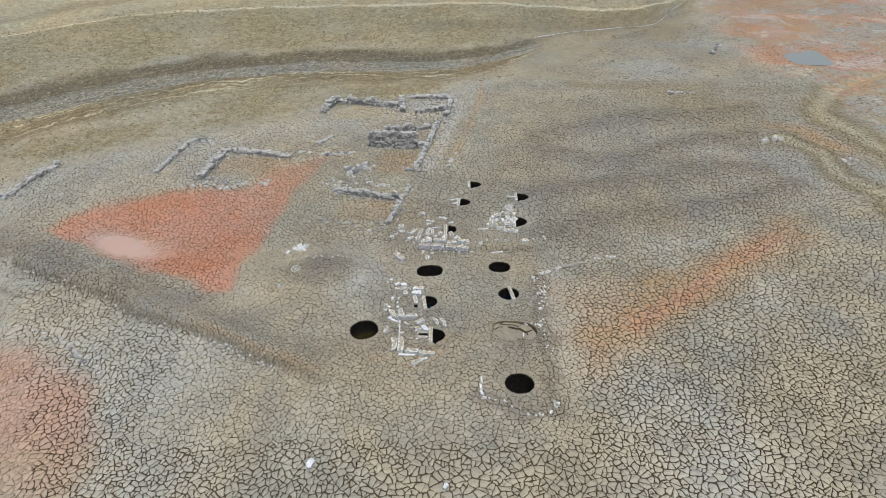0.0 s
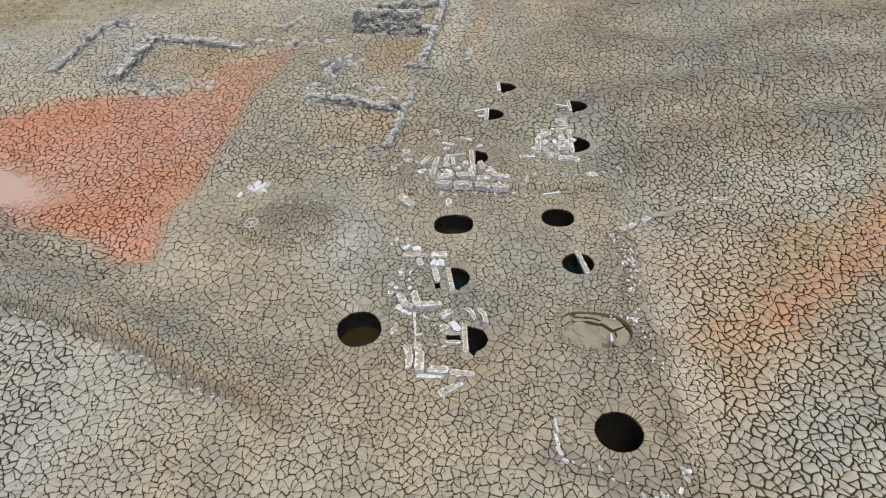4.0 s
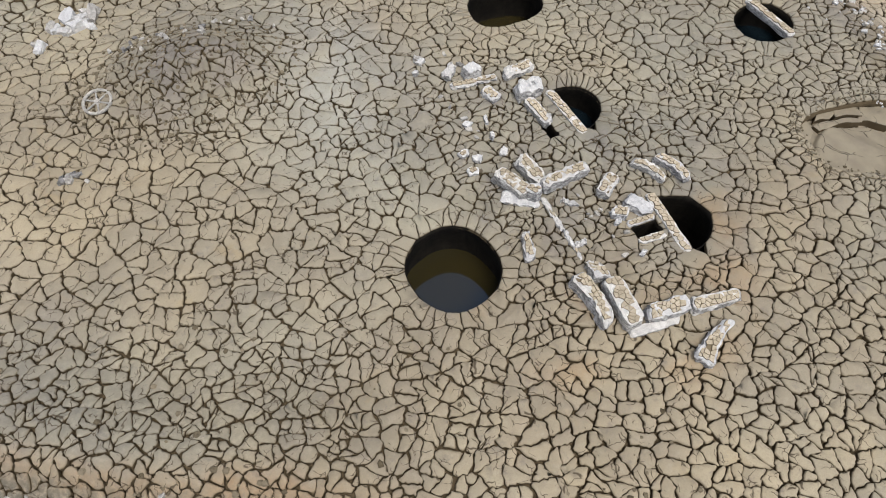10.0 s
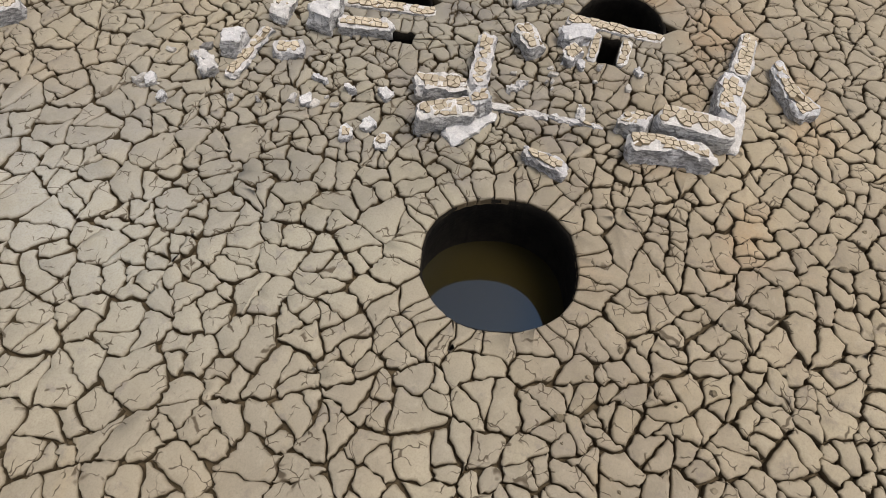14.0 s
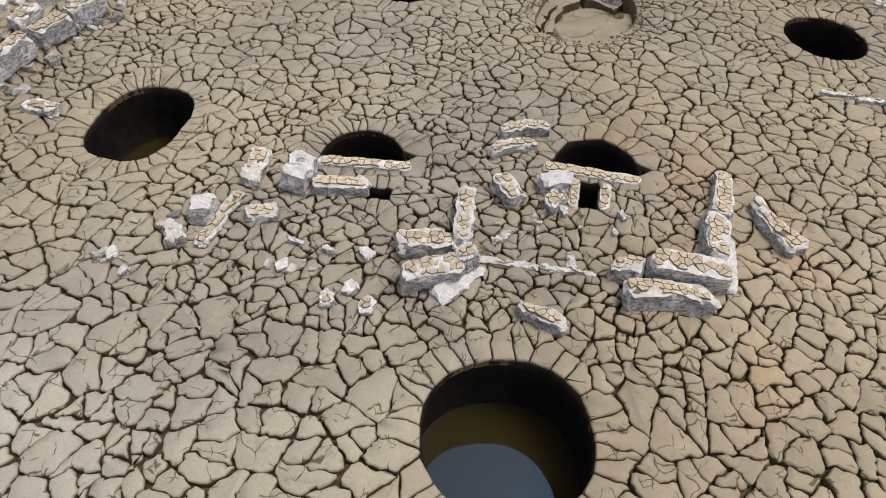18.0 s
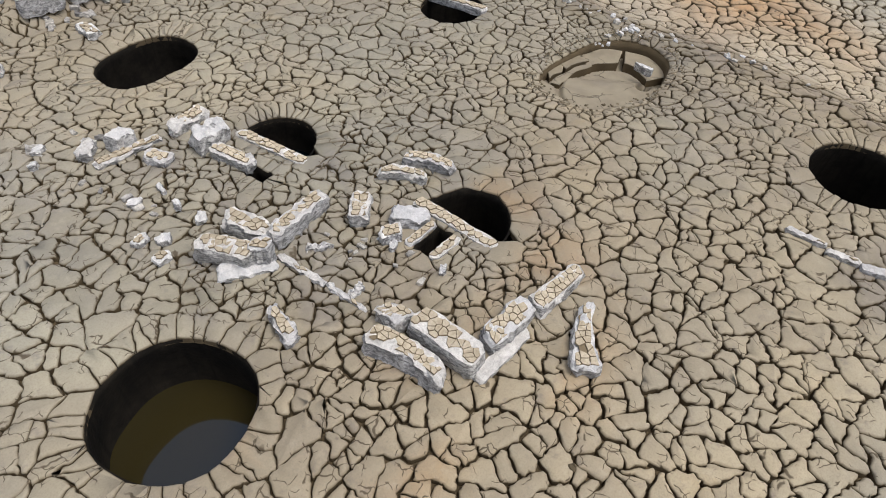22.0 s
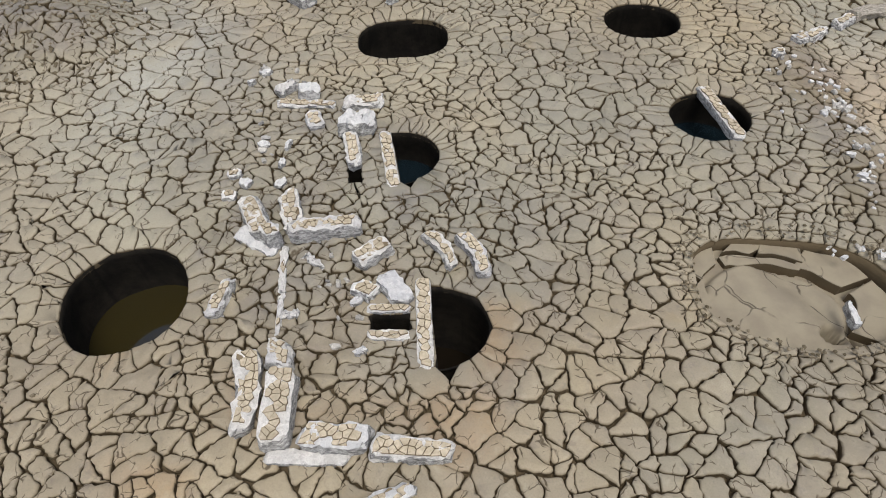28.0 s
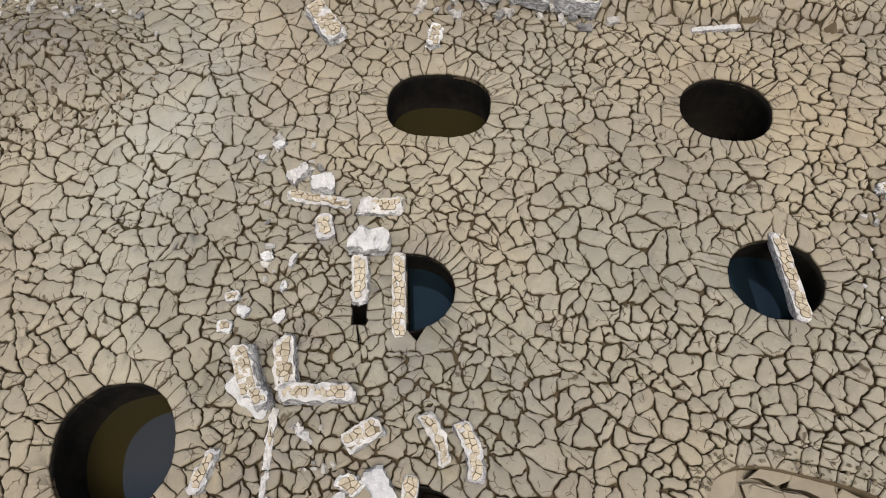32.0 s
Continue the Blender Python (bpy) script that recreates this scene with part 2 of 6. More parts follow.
        crack = m.math("MULTIPLY", crack, m.step(m.noise(2.9, 2), 0.5, 0.57, 0, 0.9))
        tan = m.mix(crack, tan, (0.09, 0.068, 0.042))
    height = m.math("SUBTRACT", height, crack)
    m.bump(height, 0.5, 0.012 if not far else 0.07)
    return m.done(tan, m.step(mid, 0.3, 0.7, 0.68, 0.85))


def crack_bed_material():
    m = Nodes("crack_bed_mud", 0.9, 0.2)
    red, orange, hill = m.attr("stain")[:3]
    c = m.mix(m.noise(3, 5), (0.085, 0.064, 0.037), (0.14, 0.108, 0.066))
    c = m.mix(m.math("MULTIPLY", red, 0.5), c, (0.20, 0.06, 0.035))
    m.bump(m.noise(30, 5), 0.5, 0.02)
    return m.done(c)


def stone_material(name, pale, grey, dark, streak):
    m = Nodes(name, 0.85, 0.3)
    band = m.noise(1.0, 7, 0.7, at=m.stretch(7, 7, 15), warp=0.9)
    spot, fine = m.noise(5.5, 6, 0.65), m.noise(55, 4, 0.7)
    c = m.mix(m.step(spot, 0.35, 0.65), pale, grey)
    c = m.mix(m.step(band, 0.42, 0.6, 0, streak), c, dark)
    c = m.mix(m.step(fine, 0.45, 0.7, 0, 0.4), c, dark)
    c = m.mix(m.step(m.noise(14, 6, 0.7), 0.5, 0.66, 0, streak * 0.6), c, dark)
    c = m.mix(1.0, c, m.mix(m.random(), (0.88, 0.88, 0.9), (1.06, 1.05, 1.03)), "MULTIPLY")
    m.bump(m.math("ADD", m.math("MULTIPLY", band, 1.2), m.math("ADD", spot, m.math("MULTIPLY", fine, 0.4))), 0.9, 0.05)
    return m.done(c, m.step(spot, 0.3, 0.7, 0.7, 0.92))


def cap_material():
    m = Nodes("dry_mud_crust", 0.9, 0.2)
    c = m.mix(m.step(m.noise(7, 5), 0.35, 0.65), (0.6, 0.525, 0.405), (0.46, 0.395, 0.29))
    c = m.mix(1.0, c, m.mix(m.random(), (0.85, 0.85, 0.85), (1.12, 1.12, 1.11)), "MULTIPLY")
    c = m.mix(m.step(m.noise(16, 6, 0.75), 0.48, 0.66, 0, 0.6), c, (0.3, 0.255, 0.185))
    m.bump(m.noise(22, 6), 0.7, 0.02)
    return m.done(c)


# soil brown, darkened to paint in the shade of the shallow grooves
def crust_gap_material():
    m = Nodes("brown_soil_and_groove_shade", 0.95, 0.1)
    return m.done(m.mix(m.noise(20, 5), (0.16, 0.125, 0.08), (0.27, 0.22, 0.15)))


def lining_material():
    m = Nodes("wet_shaded_pit_wall", 0.85, 0.12)
    # wet clay taken almost to black: the pit's shade is in this colour
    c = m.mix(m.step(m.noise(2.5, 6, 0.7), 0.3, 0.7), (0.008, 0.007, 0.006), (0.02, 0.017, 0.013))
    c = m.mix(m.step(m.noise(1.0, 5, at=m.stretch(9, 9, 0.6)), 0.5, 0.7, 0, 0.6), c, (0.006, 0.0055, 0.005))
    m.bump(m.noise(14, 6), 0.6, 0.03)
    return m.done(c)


def water_material():
    m = Nodes("murky_water", 0.03, 0.5)
    m.bsdf.inputs["IOR"].default_value = 1.9
    m.bsdf.inputs["Specular Tint"].default_value = (0.22, 0.46, 0.82, 1)
    return m.done(m.mix(m.noise(0.8, 3), (0.036, 0.028, 0.009), (0.028, 0.023, 0.008)))


def deep_water_material():
    m = Nodes("sky_tinted_dark_water", 0.03, 0.5)
    m.bsdf.inputs["IOR"].default_value = 1.55
    m.bsdf.inputs["Specular Tint"].default_value = (0.4, 0.7, 1.0, 1)
    # blue base stands in for the sky the water would reflect
    return m.done(m.mix(m.noise(0.8, 3), (0.008, 0.016, 0.022), (0.006, 0.011, 0.015)))


def puddle_material():
    m = Nodes("silty_puddle_water", 0.06, 0.5)
    m.bsdf.inputs["IOR"].default_value = 1.33
    return m.done(m.mix(m.step(m.noise(0.25, 4), 0.4, 0.65), (0.5, 0.36, 0.3), (0.52, 0.33, 0.26)))


def wet_mud_material():
    m = Nodes("smooth_wet_mud", 0.5, 0.4)
    c = m.mix(m.step(m.noise(2, 5), 0.35, 0.7), (0.31, 0.27, 0.195), (0.25, 0.215, 0.16))
    crack = m.step(m.cells(1.3, at=m.bent(1.6, 0.5)), 0.004, 0.022, 1, 0)
    crack = m.math("MULTIPLY", crack, m.step(m.noise(1.4, 3), 0.46, 0.56))
    c = m.mix(m.math("MULTIPLY", crack, 0.9), c, (0.075, 0.06, 0.04))
    m.bump(m.math("SUBTRACT", m.noise(6, 5), crack), 0.35, 0.02)
    return m.done(c, m.step(m.noise(1.2, 4), 0.35, 0.65, 0.4, 0.75))


def wood_material():
    m = Nodes("weathered_wood", 0.9, 0.2)
    grain = m.noise(4, 6, 0.6, at=m.stretch(2, 9, 9))
    m.bump(grain, 0.6, 0.01)
    return m.done(m.mix(m.step(grain, 0.35, 0.65), (0.44, 0.41, 0.36), (0.22, 0.20, 0.17)))


MUD, MUD_FAR, BED = mud_material("cracked_dry_mud", False), mud_material("distant_dry_mud", True), crack_bed_material()
LIMESTONE = stone_material("bleached_limestone", (0.88, 0.875, 0.86), (0.78, 0.77, 0.75), (0.33, 0.32, 0.31), 0.3)
WHITE_STONE = stone_material("white_washed_stone", (0.89, 0.89, 0.885), (0.8, 0.81, 0.815), (0.42, 0.43, 0.45), 0.3)
# streaked twin of the top stone, with side shade put into its colour
STONE_SIDE_SHADED = stone_material("hewn_shaded_stone_side", (0.88, 0.885, 0.89), (0.66, 0.665, 0.67), (0.11, 0.11, 0.115), 0.75)
PALE_RUBBLE = stone_material("pale_rubble_stone", (0.70, 0.68, 0.64), (0.55, 0.535, 0.5), (0.22, 0.21, 0.2), 0.4)
RUBBLE = stone_material("grey_rubble_stone", (0.42, 0.415, 0.405), (0.27, 0.266, 0.26), (0.08, 0.078, 0.076), 0.6)
CRUST, CRUST_GAP, LINING, WATER, PUDDLE = cap_material(), crust_gap_material(), lining_material(), water_material(), puddle_material()
WETMUD, WOOD = wet_mud_material(), wood_material()
WATER_DEEP = deep_water_material()
# black with hardly any sheen, pit shade put into the water's colour
WATER_BLACK = Nodes("shade_black_water", 0.06, 0.15).done((0.012, 0.009, 0.006))
WATER_FAR = Nodes("far_pool_water", 0.5, 0.1).done((0.25, 0.27, 0.265))


# ---- the lie of the land ----
def sst(x, a, b):
    k = np.clip((x - a) / (b - a), 0, 1)
    return k * k * (3 - 2 * k)


WAVES = {}


def waves(x, y, scale, seed):
    """Smooth random waves between about -1 and 1."""
    if (scale, seed) not in WAVES:
        r = np.random.RandomState(seed)
        WAVES[scale, seed] = [(r.rand() * 6.283, scale * (0.5 + 1.1 * r.rand()), r.rand() * 6.283) for _ in range(7)]
    out = 0
    for a, f, p in WAVES[scale, seed]:
        out = out + np.sin((x * math.cos(a) + y * math.sin(a)) * f + p)
    return out / 3.2


def eased(x, at, value):
    """A line through a few points of the plan, its bends rounded."""
    return sum(np.interp(x + s, at, value) for s in (-9, -6, -3, 0, 3, 6, 9)) / 7


def shore(x):
    """The foot of the bank."""
    return eased(x, (-120, -60, -50, -37, -27, -16, -4, 8, 12, 22, 40, 48, 60, 90), (-30, 17, 28, 38, 45, 51, 55.5, 58, 63, 78, 83, 90, 112, 190))


def bank_lines(x):
    """Three lines up the bank: the strand line, the foot of the grass, the track."""
    a = eased(x, (-120, -58, -41, -24, -5, 9, 14, 22, 40, 60, 90), (-10, 37, 54, 60, 61.5, 60.5, 67, 79, 84, 113, 191))
    b = eased(x, (-120, -67, -47, -28, -12, 9, 14, 24, 40, 60, 90), (2, 49, 66, 70, 72, 70, 75, 81, 85, 114, 192))
    c = eased(x, (-150, -84, -59, -16, 27, 44, 60, 90), (-10, 72, 92, 96, 95, 94, 118, 196))
    return a, b, c


def dike(x, y):
    """Metres past the foot of the old dyke, on its low side."""
    return (-7.3 - x * 0.434 - y) * 0.917 + 0.25 * waves(x, y, 0.9, 5)


def land(x, y):
    x, y = np.asarray(x, float), np.asarray(y, float)
    near = np.exp(-((x - 5) ** 2 + (y - 2) ** 2) / 26.0**2)
    z = (-0.2 + 0.021 * np.clip(x, -8, 16) - 0.017 * np.clip(y, -9, 22)) * near
    # bank and hillside in steps
    wob = waves(x, y, 0.25, 3)
    a, b, c = bank_lines(x)
    up = np.maximum(y - shore(x), 0)
    z = z + 0.02 * np.minimum(up, 30) + 0.35 * sst(y - a + 0.7 * wob, -0.8, 0.8) + 0.2 * sst(y - (2 * a + b) / 3 + wob, -0.5, 0.5) + 0.2 * sst(y - (a + 2 * b) / 3 + wob, -0.4, 0.4) + 0.6 * sst(y - b + wob, -1.5, 1.5)
    z = z + 0.07 * np.clip(y - b, 0, 26) + 0.12 * np.maximum(y - c - 6, 0) + 0.12 * waves(x, y, 0.8, 15) * sst(up, 1, 6)
    # dyke step, mound, sunken basins
    s = sst(dike(x, y), -0.9, 0.5) * (1 - sst(x, -9, 1))
    z = z - 0.55 * s + 0.36 * np.exp(-((dike(x, y) + 1.5) / 1.2) ** 2) * (1 - sst(x, -8, 0))
    z = z + 0.85 * np.exp(-(((x + 5.2) / 2.7) ** 2 + ((y - 8.4) / 1.7) ** 2)) + 0.05 * waves(x, y, 0.5, 2)
    z = z + 0.42 * sst(y - 11.25 - 0.02 * (x - 6) ** 2 * (x > 9) * 0.2 + 0.12 * waves(x, y, 1.1, 14), -0.35, 0.2) * sst(x, -1, 2.5) * (1 - sst(x, 14, 19)) * (1 - 0.7 * sst(y, 18, 34))
    z = z - 0.35 * red_basin(x, y) - 0.3 * np.exp(-(((x + 28.0) / 4.6) ** 2 + ((y - 12.6 + 0.35 * (x + 28.0)) / 2.2) ** 2))
    z = z - 0.3 * sst(within(x, y, HOLLOW) + 0.4 * waves(x, y, 0.5, 6), -1.4, -0.2)
    z = z - 0.3 * sst(x - 15.2 - 0.3 * waves(x, y, 0.7, 8) - 0.16 * np.maximum(y - 6, 0), -0.5, 0.9) * (1 - sst(y, 9, 15))
    # low swells towards the far shore
    z = z + (0.55 * swells(x, y) + 0.12 * waves(x * 0.3, y - 0.2 * x, 0.9, 12)) * sst(x, 9, 20) * sst(y, 12, 20)
    flat = sst(10 - np.hypot(x - 64.5, y - 69.5), 0, 5)
    return z * (1 - flat) + flat * (-0.1 + 0.07 * waves(x, y, 0.6, 13) + 0.012 * np.maximum(np.hypot(x - 64.5, (y - 69.5) * 0.9) - 2.5, 0) ** 1.5)


def within(x, y, corners):
    """Metres inside an area of the plan, negative outside."""
    best, odd = np.full(np.shape(x), 1e9), np.zeros(np.shape(x), bool)
    for (ax, ay), (bx, by) in zip(corners, corners[1:] + corners[:1]):
        dx, dy = bx - ax, by - ay
        k = np.clip(((x - ax) * dx + (y - ay) * dy) / (dx * dx + dy * dy), 0, 1)
        best = np.minimum(best, (x - ax - k * dx) ** 2 + (y - ay - k * dy) ** 2)
        if ay != by:
            odd ^= ((ay > y) != (by > y)) & (x < dx * (y - ay) / dy + ax)
    return np.where(odd, 1, -1) * np.sqrt(best)


def off_line(x, y, points):
    """Metres from a line of the plan."""
    best = np.full(np.shape(x), 1e9)
    for (ax, ay), (bx, by) in zip(points, points[1:]):
        dx, dy = bx - ax, by - ay
        k = np.clip(((x - ax) * dx + (y - ay) * dy) / (dx * dx + dy * dy), 0, 1)
        best = np.minimum(best, (x - ax - k * dx) ** 2 + (y - ay - k * dy) ** 2)
    return np.sqrt(best)


BASIN = [(-36.8, 14.4), (-27.5, 9.3), (-19.4, 6.2), (-12.4, 3.7), (-13.0, 8.1), (-12.4, 14.1), (-12.0, 21.2), (-8.8, 34.2), (-15.2, 29.6), (-18.3, 24.8), (-27.1, 24.0), (-33.3, 20.0), (-35.4, 16.7)]
HOLLOW = [(-31, -1.8), (-28.2, -0.9), (-23.4, -3.1), (-19.2, -6.7), (-16.9, -10.0), (-16.1, -13.4), (-17.0, -17.5), (-21, -22), (-30, -23), (-37, -16), (-36, -6)]
ORANGE = [(15.6, 5.8), (19.2, 7.8), (27.6, 9.6), (37.0, 16.0), (40.8, 17.2), (42.0, 12.7), (38.7, 8.9), (33.3, 6.0), (26.7, 1.0), (21.7, -3.2), (19.0, -6.8), (17.0, -5.4), (15.8, -1.5)]
STREAK = [(22.0, 1.0), (26.6, 4.6), (31.5, 8.8), (36.0, 11.6), (40.4, 14.8)]
SWELLS = [
    [(8.7, 29.6), (14.3, 34.0), (19.8, 31.9), (26.5, 31.1), (33.8, 33.5), (43.7, 36.7), (48, 36.7)],
    [(15.5, 12.3), (21.0, 17.0), (27.1, 18.4), (36.7, 21.4), (43.6, 24.0)],
    [(10.9, 41.7), (16.6, 37.0), (24.4, 40.6), (40.6, 45.3), (47, 46)],
    [(12.5, 20.5), (20, 25.0), (31, 26.5), (42, 29.0)],
]
YARD = [(-1.5, 16), (-2.5, 4), (1.5, -4.5), (9.2, -8.2), (13.0, -10.0), (15.0, -9.0), (14.7, -4), (14.5, 2.5), (14.9, 6.8), (16.5, 13.5), (15, 26), (5, 29)]


def red_basin(x, y, lo=-0.3, hi=0.9):
    """1 inside the red basin, 0 outside."""
    return sst(within(x, y, BASIN) + 0.45 * waves(x, y, 0.6, 4) + 0.2 * waves(x, y, 1.7, 9), lo, hi)


def swells(x, y):
    """The long low ridges of the eastern mud, 0 to 1."""
    wob = 1.1 * waves(x, y, 0.3, 11) + 0.5 * waves(x, y, 0.9, 12)
    out = 0
    for line in SWELLS:
        out = np.maximum(out, np.exp(-((off_line(x, y + wob, line)) / 2.3) ** 2))
    return out


def zones(x, y):
    """Colours of the soil: red, orange, hillside and salt, damp and swell shade, rubble and step shade."""
    wob = waves(x, y, 0.4, 21)
    fine_ = waves(x, y, 1.3, 22)
    basin = red_basin(x, y)
    tip = 1 - 0.45 * sst(y, 20, 33)
    red = red_basin(x, y, -0.5, 1.6) * (0.86 + 0.1 * wob + 0.05 * fine_) * tip
    hollow = within(x, y, HOLLOW) + 0.5 * wob + 0.3 * fine_
    red = np.maximum(red, 0.52 * sst(hollow, -0.6, 2.2) * (1 - 0.7 * sst(-y, 11, 15)))
    streak = off_line(x, y + 0.8 * wob, STREAK)
    red = np.maximum(red, 0.5 * np.exp(-(streak / 1.1) ** 2) * (0.3 + 0.7 * sst(waves(x, y, 0.5, 24), -0.5, 0.5)))
    # the far red flats
    flats = sst(x, 52, 60) * sst(y + 0.5 * (x - 52), 52, 62)
    red = np.maximum(red, flats * 0.75 * sst(waves(x * 0.7, y * 1.6, 0.2, 30), -0.1, 0.5))
    patch = within(x, y, ORANGE) + 0.9 * wob + 0.4 * fine_
    orange = 0.8 * sst(patch, -1.5, 3.5) * (0.55 + 0.45 * sst(waves(x, y, 0.4, 25) + 0.4 * fine_, -0.6, 0.7))
    orange = np.maximum(orange, 0.7 * np.exp(-(streak / 2.6) ** 2) * sst(patch, -1.5, 2.5) * (0.6 + 0.4 * sst(waves(x, y, 0.7, 26), -0.6, 0.5)))
    orange = np.maximum(orange, 0.4 * sst(hollow, -0.4, 1.2) * sst(-y, 9, 14))
    orange = np.maximum(orange, flats * 0.7 * sst(waves(x, y, 0.25, 31), 0.0, 0.5))
    orange = np.maximum(orange, 0.75 * sst(within(x, y, [(46.5, 42), (52, 40), (55.5, 33.5), (52, 31), (49.6, 35.6)]) + wob, -1, 1.5))
    orange = np.maximum(orange, 0.9 * sst(within(x, y, [(55, 71), (62, 75), (61, 66), (56, 64)]) + wob, -1, 2))
    orange = np.maximum(orange, 0.5 * np.exp(-((dike(x, y) + 0.6) / 0.5) ** 2) * sst(waves(x, y, 0.8, 33), -1.2, -0.2) * (1 - sst(x, -5, -1)) * sst(x, -16, -12))
    orange = np.maximum(orange, 0.5 * sst(2.6 - np.abs(x + 0.9), -0.5, 1.2) * sst(3.3 - np.abs(y - 30.6), -0.5, 1.5))
    orange = np.maximum(orange, 0.33 * sst(1.6 - np.abs(np.hypot(x - 3.6, (y + 1.2) * 0.9) - 2.6), 0, 1.2) * sst(-y, -1.0, 0.5) * sst(waves(x, y, 2.0, 54), -0.1, 0.7))
    a, b, c = bank_lines(x)
    wide = 1.2 * waves(x, y, 0.3, 3)
    d = y - shore(x) + wide
    hill = sst(y - b + wide, -1, 3) * (0.85 + 0.15 * wob)
    ochre = sst(d, -9, 0) * (1 - sst(y - a + wide, -0.5, 1.5)) * sst(a - shore(x), 1, 4) * (0.6 + 0.4 * sst(wob + 0.5 * fine_, -0.7, 0.4))
    ochre = np.maximum(ochre, 0.4 * sst(waves(x * 0.4, y - 0.2 * x, 0.35, 62), 0.1, 0.8) * sst(x, 10, 18) * sst(y, 22, 36))
    ochre = np.maximum(ochre, 0.55 * sst(3 - np.abs(y - np.interp(x, (8, 14, 27, 39, 56), (61, 64, 56.5, 53, 54)) - wob), 0, 2.5) * sst(x, 8, 12))
    beige = 0.85 * sst(y - c, -3, 3) * (0.7 + 0.3 * wob)
    track = np.abs(y - c - 14 - 2 * wob)
    dark = 0.55 * sst(3.5 - track, 0, 3)
    dark = np.maximum(dark, 0.42 * sst(x, 8, 16) * sst(y - np.interp(x, (8, 14, 27, 39, 56), (61, 64, 56.5, 53, 54)), 0, 4) * (1 - sst(x, 46, 56)) * (0.6 + 0.4 * wob))
    dark = np.maximum(dark, 0.6 * sst(x, -14, 0) * sst(y, 78, 84) * (1 - sst(y - np.interp(x, (-20, 1, 14, 31, 42, 47), (83, 85, 86, 89, 97, 112)), -1, 1)) * (1 - sst(x, 44, 56)))
    dark = np.maximum(dark, 0.6 * sst(1.6 - np.abs(x + 31 + 0.1 * y + 2 * wob), 0, 1.5) * hill)
    dark = np.maximum(dark, 0.6 * sst(1.6 - np.abs(x + 7 + 0.1 * y + 2 * wob), 0, 1.5) * hill)
    # dry streams over the far flats
    stream = np.minimum(off_line(x + wob, y, [(46.5, 36.5), (49.5, 33), (49.3, 27), (52, 22), (52, 16)]) * 1.6, off_line(x + wob, y, [(64, 22), (61, 30), (57.5, 36), (56, 46), (61, 54), (72, 61), (90, 66)]))
    beige = np.maximum(beige, 0.9 * sst(1.9 - stream, 0, 1.4))
    ochre = np.maximum(ochre, 0.9 * sst(4.5 - stream, 0, 2.5) * sst(x, 45, 49))
    salt = 0.5 * sst(-9 - x - 0.25 * y + 2 * wob, 0, 6) * (1 - basin) + 0.55 * sst(x, 15, 24) * sst(waves(x, y, 0.3, 41), -0.2, 0.7) * (1 - sst(patch, -2, 1))
    salt = np.maximum(salt, flats * sst(waves(x, y, 0.2, 44), 0, 0.6))
    salt = np.maximum(salt, 0.7 * sst(-d, 0, 4) * (1 - sst(-d, 8, 18)) * (1 - sst(x, 8, 12)))
    salt = np.maximum(salt, 0.9 * np.exp(-(((x + 27.6) / 6) ** 2 + ((y - 12.6 + 0.35 * (x + 27.6)) / 2.6) ** 2)))
    salt = np.maximum(salt, 0.65 * np.exp(-(((x + 1.0) / 2.4) ** 2 + ((y - 7) / 3.6) ** 2)))
    salt = np.maximum(salt, 0.6 * sst(x, 14.5, 16) * (1 - sst(x, 19, 24)) * sst(y, -9, -4) * (1 - sst(y, 5, 9)))
    salt = np.maximum(salt, 0.8 * sst(1.3 - np.abs(hollow + 0.9), 0, 0.9))
    yard = sst(within(x, y, YARD) + 0.5 * wob + 0.3 * fine_, -0.4, 1.6)
    wet_shaded = 0.38 * yard * (0.45 + 0.55 * sst(waves(x, y, 0.5, 50), -0.6, 0.5))
    wet_shaded = np.maximum(wet_shaded, 0.75 * sst(1.3 - off_line(x, y, [(9.4, -7.7), (12.6, -9.3), (14.6, -8.6), (14.6, -3.0), (14.4, 3.0), (14.6, 6.8)]) + 0.4 * fine_, 0, 1.0))
    wet_shaded = np.maximum(wet_shaded, np.exp(-(((x + 5.0) / 3.1) ** 2 + ((y - 8.0 - 0.25 * (x + 5)) / 2.2) ** 2)) * 0.95)
    stones_ = sst(3.4 - np.hypot((x - 3.4) * 1.05, (y - 1.0) * 0.62), 0, 1.2)
    wet_shaded = np.maximum(wet_shaded, 0.7 * stones_ * sst(waves(x, y, 2.4, 52) + 0.4 * waves(x, y, 6, 53), -0.2, 0.7))
    # damp eastern mud, its ridge flanks darkened by slope shade in the colour
    wet_shaded = np.maximum(wet_shaded, (0.18 + 0.62 * swells(x, y)) * sst(x - 0.15 * y, 7, 12) * sst(y + 0.35 * np.minimum(x - 15, 0) - 0.25 * (x - 15), 8.5, 11) * (1 - 0.5 * sst(y, 52, 66)) * (1 - sst(patch, -1, 1.5)))
    wet_shaded = np.maximum(wet_shaded, 0.6 * sst(0.8 - np.abs(y - 11.0 - 0.1 * wob - 0.02 * (x - 6)), 0, 0.8) * sst(x, 2, 4) * (1 - sst(x, 15, 18)))
    far_dyke = dike(x, y)
    silt = sst(far_dyke, -7.5, -3.2) * (1 - sst(far_dyke, -0.5, 0.2)) * (1 - sst(x, 0, 5)) * (1 - basin)
    wet_shaded = np.maximum(wet_shaded, silt * (0.36 + 0.16 * sst(-x, 5, 16)) * (0.6 + 0.4 * sst(waves(x, y, 0.6, 55), -0.7, 0.5)))
